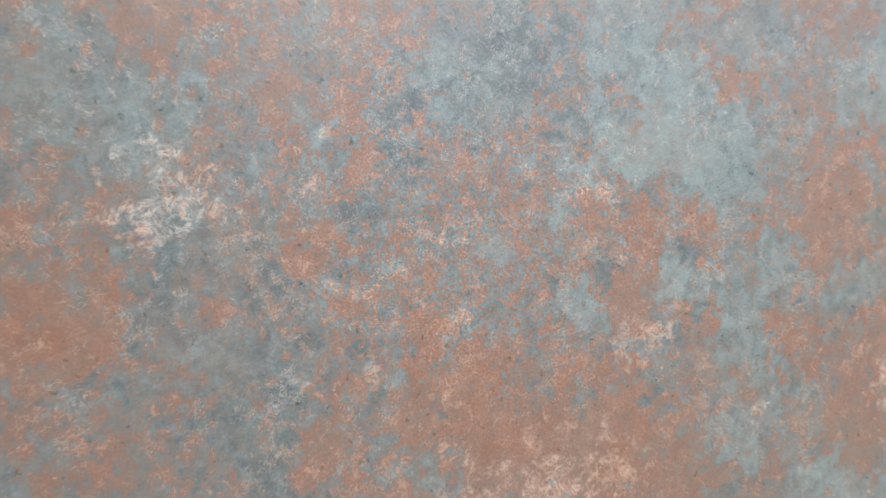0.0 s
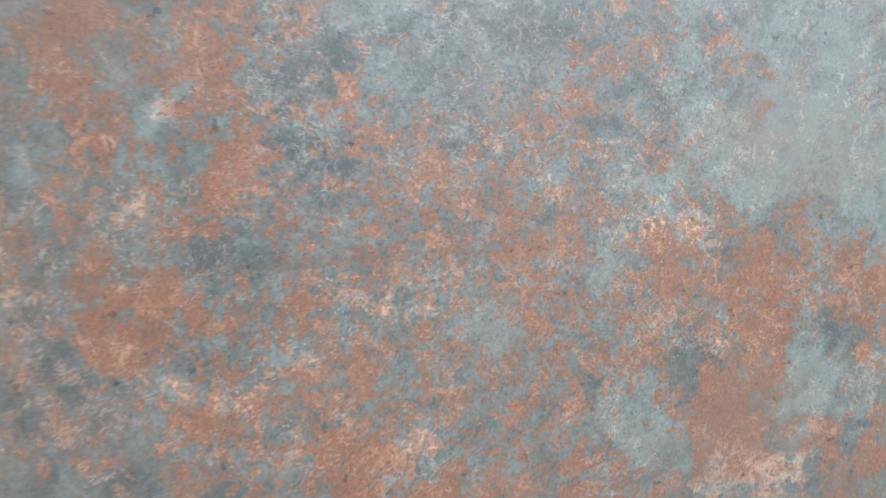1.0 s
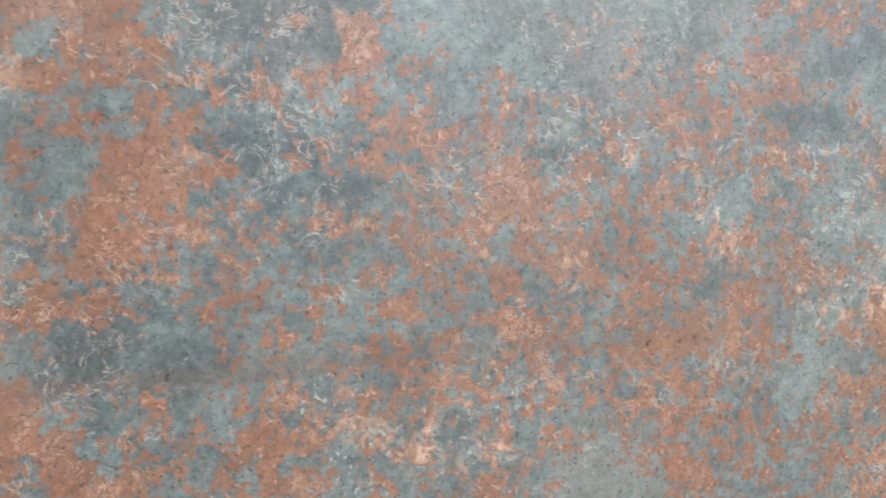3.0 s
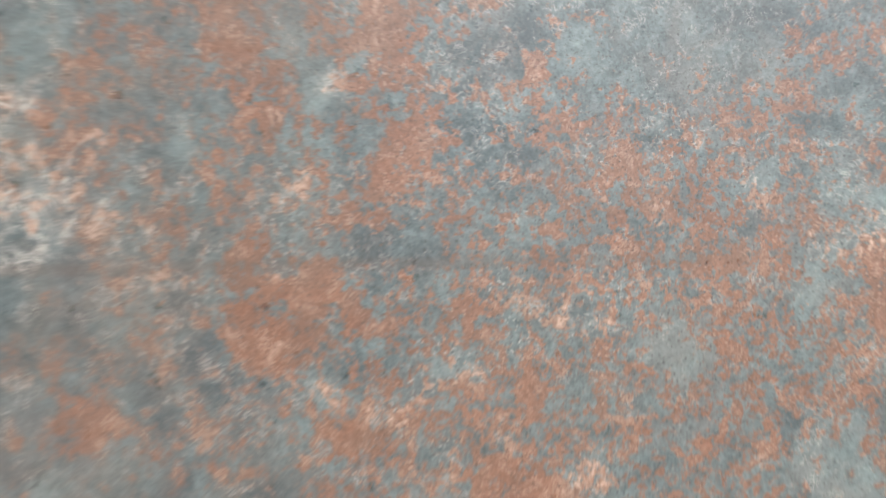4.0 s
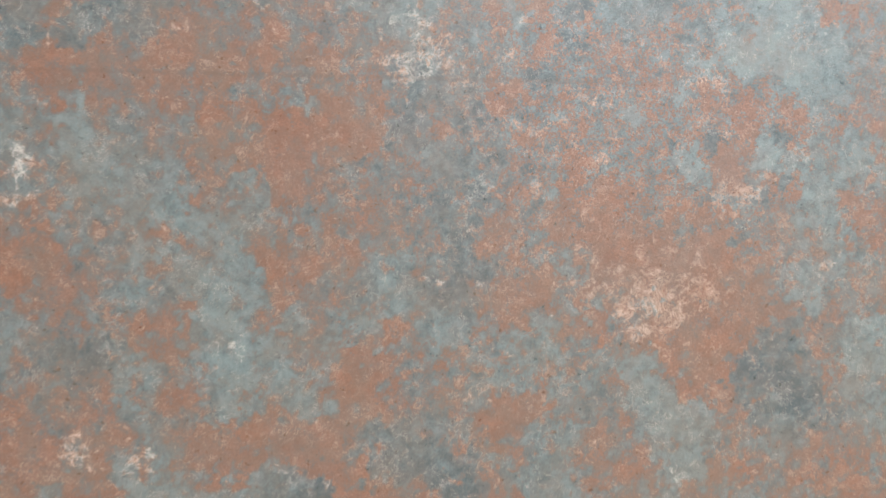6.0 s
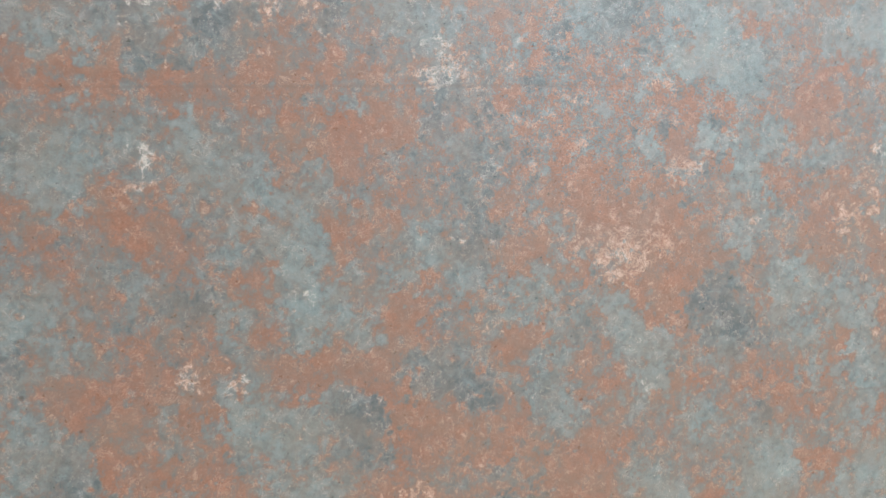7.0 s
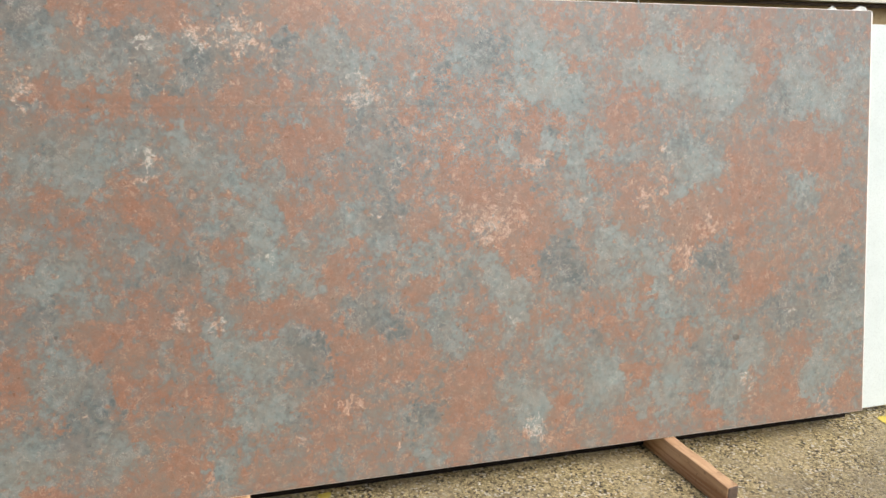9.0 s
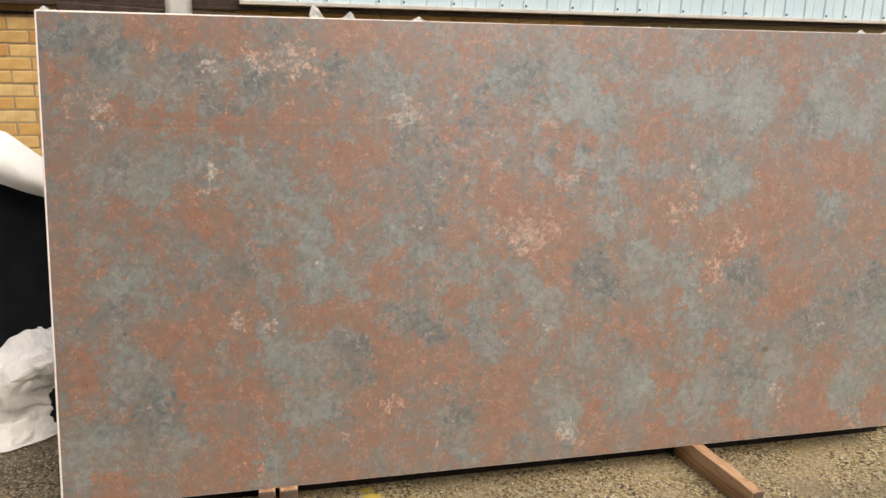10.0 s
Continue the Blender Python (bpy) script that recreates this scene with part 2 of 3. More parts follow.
M_FLASH = plain("grey_flashing", (0.52, 0.52, 0.48), (0.64, 0.62, 0.56), 9, 0.5)
M_SCREW = plain("screw_dark", (0.02, 0.02, 0.02), (0.05, 0.045, 0.04), 40, 0.5)
M_BATTEN = timber("raw_batten_timber", (0.30, 0.15, 0.07), (0.55, 0.36, 0.21))
M_RAIL = timber("dark_brown_boards", (0.03, 0.018, 0.012), (0.062, 0.037, 0.025))
M_END = plain("dark_end_grain", (0.07, 0.05, 0.04), (0.13, 0.09, 0.065), 60, 0.85)
M_FILM = film_plastic()
M_YELLOW = plain("yellow_line_paint", (0.46, 0.36, 0.06), (0.60, 0.48, 0.09), 30, 0.8)
M_STEEL = plain("dark_rack_steel", (0.012, 0.010, 0.009), (0.025, 0.019, 0.016), 20, 0.9, Specular_IOR_Level=0.1)
M_LABEL = plain("paper_label", (0.66, 0.67, 0.66), (0.74, 0.74, 0.73), 20, 0.7)
M_CHIPDARK = plain("dark_stone_chip", (0.07, 0.055, 0.035), (0.15, 0.115, 0.07), 60, 0.8)
M_CHIPTAN = plain("tan_stone_chip", (0.46, 0.36, 0.17), (0.78, 0.66, 0.40), 25, 0.8)
M_CHIP = plain("pale_stone_chip", (0.62, 0.58, 0.50), (0.75, 0.72, 0.66), 60, 0.8)


# ---------------------------------------------------------------- mesh helpers
def part(name, bm, material, parent=None, label=""):
    me = bpy.data.meshes.new(name)
    bm.to_mesh(me)
    bm.free()
    me.materials.append(material)
    ob = new(name, me)
    if parent:
        ob.parent = parent
    if label:
        ob["label"] = label
    return ob


def thing(name, label, category, group="", kind="", m=None):
    ob = new(name)
    if m:
        ob.matrix_world = m
    return tagged(ob, label, category, group, kind)


def box(x0, x1, y0, y1, z0, z1, bevel=0.0, seg=2):
    bm = bmesh.new()
    bmesh.ops.create_cube(bm, size=1, matrix=Matrix.Translation(((x0 + x1) / 2, (y0 + y1) / 2, (z0 + z1) / 2))
                          @ Matrix.Diagonal((x1 - x0, y1 - y0, z1 - z0, 1)))
    if bevel:
        bmesh.ops.bevel(bm, geom=bm.edges[:], offset=bevel, segments=seg, affect="EDGES", profile=0.6)
    return bm


def smooth(ob):
    for p in ob.data.polygons:
        p.use_smooth = True
    return ob



# ---------------------------------------------------------------- the patina slab
# Zones of the stone: along the slab, up the slab, radius, in metres.
COPPER_MIDDLE = [
    (1.05, 1.25, 0.047), (1.01, 1.29, 0.031), (0.83, 1.26, 0.025), (0.99, 1.4, 0.027), (0.87, 1.36, 0.044),
    (1.02, 1.36, 0.038), (1.08, 1.22, 0.032), (0.94, 1.18, 0.046), (0.79, 1.13, 0.026), (0.74, 1.06, 0.019),
    (1.06, 1.05, 0.033), (0.91, 1.01, 0.023), (0.95, 0.96, 0.024), (0.92, 0.91, 0.02), (0.75, 0.91, 0.023),
    (1.08, 0.83, 0.021), (1.22, 0.82, 0.017), (1.2, 1.01, 0.017), (1.33, 1.08, 0.03), (1.35, 0.98, 0.039),
    (1.4, 0.94, 0.026), (1.33, 0.9, 0.027), (1.41, 1.09, 0.031), (1.52, 1.08, 0.041), (1.59, 1.05, 0.046),
    (1.7, 1.03, 0.057), (1.78, 0.97, 0.054), (1.84, 0.92, 0.034), (1.65, 0.98, 0.042), (1.51, 0.89, 0.032),
    (1.62, 0.87, 0.042), (1.74, 0.79, 0.049), (1.43, 1.14, 0.022),
]
COPPER_MIDDLE_B = [
    (1.13, 0.9, 0.025), (1.21, 1.25, 0.018), (0.71, 1, 0.019), (1.51, 1.01, 0.036),
]
BLUE_MIDDLE = [
    (1.17, 1.48, 0.039), (1.1, 1.47, 0.034), (1.99, 1.17, 0.045), (1.94, 1.14, 0.035), (1.92, 0.95, 0.025),
    (0.95, 1.29, 0.026), (0.81, 1.06, 0.037), (0.77, 1.08, 0.026), (0.71, 1.03, 0.025), (0.78, 0.99, 0.034),
    (0.83, 0.94, 0.038), (0.94, 0.87, 0.039), (0.85, 0.86, 0.042), (0.7, 0.84, 0.037), (1.15, 0.98, 0.033),
    (1.1, 1.02, 0.024), (1.2, 0.9, 0.025), (1.1, 0.88, 0.028), (1.45, 0.99, 0.031), (1.48, 0.93, 0.023),
    (1.38, 0.86, 0.036), (1.34, 0.79, 0.031), (1.61, 0.94, 0.017), (1.21, 1.2, 0.025), (1.6, 0.81, 0.038),
    (1.96, 1.08, 0.028),
]
SLATE_MIDDLE = [
    (0.93, 1.48, 0.026), (0.73, 1.4, 0.025), (1.18, 1.34, 0.03), (1.15, 1.31, 0.028), (1.15, 1.25, 0.023),
    (1.25, 1.16, 0.037), (1.21, 1.12, 0.033), (1.25, 1.07, 0.032), (1.26, 0.95, 0.036), (1.77, 1.07, 0.017),
    (1.71, 0.88, 0.017), (1.8, 0.82, 0.05), (1.88, 0.86, 0.035), (1.92, 0.79, 0.051), (1.07, 1.2, 0.011),
    (1.11, 1.17, 0.011), (0.89, 1.11, 0.011),
]
PALE_MIDDLE = [
    (1.1, 1.37, 0.02), (1.17, 1.41, 0.032), (1.14, 1.35, 0.024), (1.21, 1.37, 0.022), (1.25, 1.35, 0.018),
    (1.37, 1.16, 0.015), (1.3, 1.19, 0.009), (1.29, 1.16, 0.009), (1.18, 1.05, 0.014), (1.2, 1.03, 0.007),
    (1.21, 0.99, 0.007), (0.77, 1.46, 0.014), (0.78, 1.41, 0.012), (1.48, 1.05, 0.025), (1.52, 1, 0.034),
    (1.59, 1, 0.026), (1.57, 0.91, 0.041), (1.69, 0.95, 0.043), (1.86, 1.1, 0.014), (1.73, 1.14, 0.017),
    (1.95, 1, 0.022), (0.94, 0.94, 0.01), (1.18, 0.92, 0.005),
]
COPPER_HEART = [
    (1.288, 1.457, 0.012), (1.294, 1.484, 0.012), (1.379, 1.475, 0.017), (1.358, 1.462, 0.011), (1.385, 1.422, 0.017),
    (1.398, 1.403, 0.018), (1.368, 1.383, 0.017), (1.318, 1.325, 0.019), (1.338, 1.323, 0.012), (1.256, 1.37, 0.011),
    (1.424, 1.316, 0.012), (1.685, 1.317, 0.018), (1.764, 1.293, 0.024), (1.789, 1.255, 0.017), (1.85, 1.299, 0.02),
    (1.865, 1.248, 0.018), (1.751, 1.206, 0.024), (1.731, 1.183, 0.021), (1.77, 1.178, 0.018), (1.754, 1.358, 0.008),
    (1.777, 1.436, 0.007), (1.786, 1.462, 0.009), (1.628, 1.48, 0.005), (1.598, 1.444, 0.005), (1.462, 1.269, 0.013),
    (1.449, 1.189, 0.02), (1.359, 1.241, 0.01), (1.671, 1.25, 0.006), (1.863, 1.14, 0.018), (1.273, 1.311, 0.009),
    (1.466, 1.444, 0.01), (1.475, 1.418, 0.009), (1.52, 1.404, 0.007),
]
COPPER_HEART_B = [
    (1.519, 1.374, 0.007), (1.821, 1.164, 0.009), (1.635, 1.433, 0.006), (1.847, 1.479, 0.007), (1.309, 1.504, 0.011),
    (1.578, 1.346, 0.012),
]
BLUE_HEART = [
    (1.321, 1.46, 0.009), (1.332, 1.439, 0.012), (1.749, 1.4, 0.025), (1.791, 1.41, 0.023), (1.815, 1.434, 0.026),
    (1.764, 1.374, 0.017), (1.84, 1.387, 0.028), (1.681, 1.371, 0.016), (1.814, 1.225, 0.018), (1.805, 1.208, 0.016),
    (1.675, 1.193, 0.016), (1.68, 1.223, 0.013), (1.644, 1.214, 0.012), (1.499, 1.501, 0.03), (1.575, 1.496, 0.021),
    (1.274, 1.414, 0.01), (1.722, 1.43, 0.023), (1.833, 1.483, 0.024), (1.641, 1.308, 0.011), (1.551, 1.284, 0.011),
    (1.613, 1.399, 0.011),
]
SLATE_HEART = [
    (1.434, 1.459, 0.02), (1.417, 1.474, 0.01), (1.463, 1.469, 0.016), (1.431, 1.42, 0.012), (1.445, 1.406, 0.011),
    (1.462, 1.392, 0.013), (1.606, 1.368, 0.007), (1.488, 1.31, 0.009), (1.682, 1.451, 0.014), (1.673, 1.412, 0.01),
    (1.724, 1.24, 0.015), (1.712, 1.224, 0.009), (1.839, 1.255, 0.014), (1.811, 1.152, 0.012), (1.265, 1.301, 0.012),
    (1.286, 1.281, 0.012), (1.249, 1.27, 0.011), (1.306, 1.221, 0.016), (1.379, 1.346, 0.016), (1.404, 1.348, 0.013),
    (1.287, 1.357, 0.015), (1.258, 1.324, 0.011), (1.362, 1.393, 0.005),
]
PALE_HEART = [
    (1.327, 1.388, 0.006), (1.317, 1.369, 0.005), (1.307, 1.384, 0.004), (1.323, 1.343, 0.006), (1.332, 1.275, 0.007),
    (1.344, 1.266, 0.005), (1.375, 1.251, 0.006), (1.411, 1.29, 0.009), (1.395, 1.272, 0.007), (1.425, 1.281, 0.007),
    (1.447, 1.234, 0.003), (1.447, 1.325, 0.007), (1.461, 1.304, 0.007), (1.512, 1.307, 0.011), (1.503, 1.215, 0.007),
    (1.502, 1.198, 0.007), (1.552, 1.416, 0.008), (1.668, 1.351, 0.01), (1.695, 1.343, 0.011), (1.717, 1.344, 0.008),
    (1.646, 1.337, 0.006), (1.596, 1.392, 0.008), (1.761, 1.154, 0.018), (1.786, 1.15, 0.01), (1.367, 1.46, 0.005),
    (1.349, 1.445, 0.005), (1.413, 1.226, 0.006),
]
COPPER_LEFT = [
    (0.44, 1.07, 0.057), (0.47, 1.01, 0.051), (0.55, 1.01, 0.052), (0.2, 1.09, 0.027), (0.59, 1.46, 0.023),
    (0.2, 1.41, 0.029), (0.34, 1.38, 0.037), (0.43, 1.38, 0.037), (0.8, 0.68, 0.055), (0.86, 0.66, 0.049),
    (1, 0.65, 0.051), (1.08, 0.5, 0.088), (1.13, 0.57, 0.059), (0.28, 0.67, 0.045), (0.32, 0.62, 0.045),
    (0.42, 0.64, 0.052), (0.58, 0.6, 0.06), (0.59, 0.8, 0.046), (0.38, 0.52, 0.039), (0.21, 0.42, 0.032),
    (0.4, 0.39, 0.033), (0.47, 0.47, 0.04), (0.68, 0.35, 0.055), (1.08, 0.79, 0.044), (0.89, 0.73, 0.042),
    (0.11, 0.58, 0.062), (0.48, 0.74, 0.04), (0.53, 0.69, 0.027), (0.27, 1.02, 0.038), (0.34, 0.92, 0.032),
    (0.15, 0.92, 0.043), (0.6, 0.41, 0.041), (0.95, 0.37, 0.043),
]
COPPER_LEFT_B = [
    (0.82, 0.32, 0.042), (1.79, 0.71, 0.041), (1.51, 0.7, 0.018), (1.39, 0.73, 0.018), (1.76, 0.6, 0.04),
    (1.93, 0.59, 0.034), (2.05, 0.55, 0.059), (2.19, 0.66, 0.034), (1.86, 0.47, 0.025), (1.57, 0.6, 0.047),
    (1.32, 0.71, 0.031), (1.34, 0.49, 0.061), (1.29, 0.42, 0.053), (1.43, 0.39, 0.062), (1.53, 0.43, 0.064),
    (1.6, 0.49, 0.048), (1.54, 0.29, 0.08), (1.84, 0.29, 0.05), (2.12, 0.39, 0.043), (2.36, 0.52, 0.062),
    (2.34, 0.89, 0.052), (2.28, 0.97, 0.043),
]
BLUE_LEFT = [
    (0.27, 1.14, 0.049), (0.34, 1.12, 0.05), (0.18, 0.81, 0.05), (0.3, 0.86, 0.038), (0.28, 0.76, 0.038),
    (0.25, 0.53, 0.051), (0.3, 0.48, 0.039), (0.23, 1.48, 0.047), (0.4, 1.47, 0.043), (0.85, 0.78, 0.041),
    (0.98, 0.8, 0.042), (0.66, 0.76, 0.027), (0.83, 0.59, 0.035), (0.72, 0.6, 0.041), (0.71, 0.52, 0.048),
    (0.4, 1.3, 0.031), (0.6, 1.22, 0.039), (0.64, 1.16, 0.046), (0.68, 0.98, 0.033), (0.76, 0.36, 0.056),
    (0.86, 0.39, 0.057), (0.17, 0.49, 0.038), (2.05, 0.82, 0.059), (2.2, 0.83, 0.051), (2.22, 0.75, 0.051),
    (2.26, 0.69, 0.044), (1.42, 0.75, 0.031), (1.63, 0.72, 0.047), (1.68, 0.61, 0.04), (1.43, 0.62, 0.054),
    (1.8, 0.52, 0.041), (1.88, 0.68, 0.032), (2.09, 0.71, 0.042),
]
BLUE_LEFT_B = [
    (2.03, 0.43, 0.051), (2.27, 0.47, 0.061), (2.33, 0.4, 0.062), (1.7, 0.32, 0.066), (1.97, 0.3, 0.069),
    (1.48, 0.54, 0.046), (2.22, 0.24, 0.071),
]
SLATE_LEFT = [
    (0.24, 1.22, 0.034), (0.58, 0.84, 0.059), (0.62, 0.87, 0.033), (0.45, 0.91, 0.025), (0.69, 1.46, 0.051),
    (0.59, 1.42, 0.038), (0.15, 0.72, 0.037), (0.94, 0.58, 0.057), (1, 0.5, 0.043), (1.84, 0.76, 0.065),
    (1.94, 0.72, 0.05), (1.49, 0.74, 0.038), (1.42, 0.61, 0.046), (2.01, 0.51, 0.034), (1.25, 0.59, 0.037),
    (1.34, 0.3, 0.054), (1.42, 0.47, 0.023), (1.4, 0.35, 0.039), (2.39, 0.56, 0.054), (0.4, 0.62, 0.019),
    (0.66, 0.48, 0.034), (0.91, 0.33, 0.036), (0.38, 0.37, 0.026), (0.31, 0.44, 0.033),
]
PALE_LEFT = [
    (0.51, 1.19, 0.032), (0.49, 1.21, 0.023), (0.51, 1.12, 0.019), (0.18, 1.37, 0.024), (0.65, 0.83, 0.011),
    (0.57, 0.68, 0.02), (0.68, 0.64, 0.024), (0.42, 0.49, 0.008), (1.08, 0.36, 0.032), (1.27, 0.77, 0.022),
    (1.68, 0.61, 0.019), (2.34, 0.83, 0.043), (2.38, 0.78, 0.021), (1.64, 0.39, 0.008), (0.47, 1.47, 0.018),
    (1, 0.75, 0.017), (0.42, 0.71, 0.013),
]
COPPER_RIGHT = [
    (2.67, 1.65, 0.063), (2.69, 1.52, 0.056), (2.69, 1.41, 0.056), (2.63, 1.17, 0.089), (2.91, 1.21, 0.105),
    (2.96, 1.12, 0.107), (2.53, 1, 0.113), (2.4, 0.92, 0.086), (2.73, 1.02, 0.077), (2.58, 0.87, 0.101),
    (2.38, 0.81, 0.062), (2.41, 0.5, 0.05), (2.73, 0.68, 0.104), (2.63, 0.64, 0.077), (2.87, 0.42, 0.067),
    (2.93, 0.37, 0.054), (2.82, 0.15, 0.121), (2.72, 0.2, 0.079), (2.48, 0.14, 0.064), (2.16, 0.16, 0.072),
    (1.9, 0.15, 0.058), (2.14, 1.6, 0.069), (2.35, 1.58, 0.059), (1.94, 1.51, 0.056), (3.05, 0.94, 0.095),
    (1.89, 1.63, 0.055), (2.45, 1.64, 0.073), (3.09, 0.19, 0.083), (2.66, 0.3, 0.039), (0.06, 0.79, 0.05),
    (1.5, 0.16, 0.054), (0.58, 0.2, 0.074), (0.43, 0.16, 0.072),
]
COPPER_RIGHT_B = [
    (0.15, 0.19, 0.068), (0.84, 0.13, 0.077), (0.06, 0.88, 0.04), (0.47, 1.65, 0.069), (0.59, 1.62, 0.071),
    (0.03, 1.49, 0.048), (0.33, 1.61, 0.051), (0.99, 1.63, 0.076), (1.18, 1.62, 0.059), (0.95, 1.67, 0.056),
    (0.17, 0.17, 0.069),
]
BLUE_RIGHT = [
    (2.35, 1.18, 0.073), (2.48, 1.09, 0.05), (2.53, 0.85, 0.038), (2.31, 1.49, 0.071), (2.96, 1.37, 0.119),
    (2.8, 1.35, 0.077), (2.98, 1.59, 0.039), (2.6, 1.45, 0.075), (2.47, 1.45, 0.074), (2.54, 0.22, 0.077),
    (2.66, 0.25, 0.052), (2.98, 0.3, 0.123), (3.09, 0.52, 0.097), (2.89, 1.03, 0.079), (3.12, 1.46, 0.081),
    (0.07, 0.27, 0.075), (0.07, 0.2, 0.05), (0.37, 0.3, 0.071), (0.67, 0.21, 0.056), (1.14, 0.18, 0.04),
    (1.37, 0.16, 0.064), (0.24, 1.52, 0.05), (1.76, 1.55, 0.066),
]
SLATE_RIGHT = [
    (2.53, 0.78, 0.075), (2.56, 0.73, 0.05), (2.48, 0.38, 0.076), (2.41, 0.43, 0.037), (3.06, 0.62, 0.096),
    (3.08, 0.71, 0.069), (2.35, 1.66, 0.048), (2.82, 0.54, 0.092), (1.96, 1.59, 0.045), (2.75, 1.35, 0.051),
    (1.56, 0.18, 0.043), (0.25, 0.35, 0.052), (0.23, 1.63, 0.057), (0.21, 1.54, 0.057), (0.02, 1.59, 0.032),
    (0.46, 1.55, 0.069), (0.69, 1.49, 0.045), (0.91, 1.5, 0.047), (1.12, 1.5, 0.058),
]
PALE_RIGHT = [
    (2.45, 0.92, 0.038), (2.39, 0.76, 0.049), (2.84, 0.55, 0.021), (2.66, 0.25, 0.039), (3.01, 0.13, 0.069),
    (1.72, 0.2, 0.045), (1.74, 0.22, 0.026), (0.92, 0.27, 0.015), (1.25, 0.21, 0.025), (0.62, 0.16, 0.038),
    (0.34, 0.17, 0.021), (1.39, 0.13, 0.017), (1.86, 0.17, 0.034), (2.46, 0.28, 0.02), (0.64, 1.57, 0.027),
    (0.69, 1.53, 0.027), (0.82, 1.55, 0.036), (0.5, 1.54, 0.017), (0.14, 1.4, 0.049), (0.34, 1.6, 0.025),
]
COPPER_PATCH = [
    (0.03, 1.21, 0.04), (0.05, 0.98, 0.045), (0.07, 0.51, 0.049), (0.23, 1.39, 0.044), (0.32, 1.66, 0.051),
    (0.39, 0.48, 0.044), (0.39, 0.65, 0.064), (0.41, 1.35, 0.058), (0.45, 0.33, 0.044), (0.48, 0.66, 0.047),
    (0.52, 0.46, 0.038), (0.55, 1.46, 0.026), (0.59, 1.33, 0.059), (0.62, 0.47, 0.038), (0.62, 0.69, 0.044),
    (0.72, 0.88, 0.037), (0.75, 0.77, 0.034), (0.76, 1.35, 0.06), (0.78, 1.45, 0.034), (0.89, 1.21, 0.065),
    (0.94, 0.13, 0.043), (0.95, 1.63, 0.054), (0.97, 0.71, 0.06), (0.97, 1.25, 0.055), (0.98, 1.01, 0.045),
    (1.02, 0.26, 0.054), (1.05, 0.74, 0.049), (1.07, 0.34, 0.061), (1.08, 0.56, 0.068), (1.14, 0.19, 0.062),
]
COPPER_PATCH_B = [
    (1.19, 0.52, 0.075), (1.35, 0.58, 0.051), (1.35, 0.73, 0.04), (1.38, 0.96, 0.047), (1.4, 0.73, 0.024),
    (1.42, 1.61, 0.048), (1.45, 0.14, 0.063), (1.47, 0.3, 0.074), (1.51, 1.12, 0.05), (1.52, 0.69, 0.023),
    (1.56, 1.01, 0.083), (1.58, 0.64, 0.037), (1.66, 0.93, 0.066), (1.7, 1.06, 0.055), (1.71, 0.83, 0.046),
    (1.75, 0.86, 0.059), (1.8, 0.61, 0.038), (1.9, 0.28, 0.065), (1.96, 1.27, 0.023), (1.97, 0.63, 0.038),
    (1.99, 0.79, 0.025), (2.01, 1.09, 0.041), (2.07, 1.26, 0.052), (2.11, 1.27, 0.068), (2.12, 0.94, 0.068),
    (2.13, 0.55, 0.046), (2.17, 0.37, 0.051), (2.17, 1.39, 0.055), (2.18, 0.34, 0.048), (2.19, 0.19, 0.048),
]
COPPER_PATCH_C = [
    (2.2, 1.05, 0.068), (2.21, 0.67, 0.03), (2.32, 0.44, 0.051), (2.32, 0.78, 0.039), (2.39, 0.98, 0.061),
    (2.42, 0.23, 0.04), (2.65, 1.02, 0.071), (2.8, 0.28, 0.074), (2.85, 1.26, 0.04), (2.92, 0.14, 0.051),
    (3.02, 1.5, 0.05), (3.04, 1.14, 0.041), (3.09, 0.24, 0.051),
]
BLUE_PATCH = [
    (0.14, 0.93, 0.048), (0.14, 1.19, 0.042), (0.15, 0.31, 0.067), (0.2, 0.6, 0.036), (0.21, 0.83, 0.042),
    (0.24, 1.16, 0.042), (0.24, 1.59, 0.043), (0.26, 0.88, 0.049), (0.33, 1.43, 0.045), (0.35, 1.22, 0.058),
    (0.46, 0.9, 0.043), (0.48, 1.22, 0.039), (0.53, 0.59, 0.034), (0.54, 1.52, 0.049), (0.64, 1.22, 0.063),
    (0.65, 1.49, 0.043), (0.67, 0.59, 0.045), (0.72, 1.13, 0.044), (0.79, 0.36, 0.049), (0.8, 0.52, 0.056),
    (0.81, 0.91, 0.069), (0.85, 1.04, 0.044), (0.87, 0.81, 0.062), (0.9, 0.61, 0.045), (0.9, 1.13, 0.038),
    (1.06, 1.53, 0.035), (1.07, 0.88, 0.039), (1.13, 1.48, 0.055), (1.23, 0.88, 0.046), (1.62, 0.78, 0.037),
]
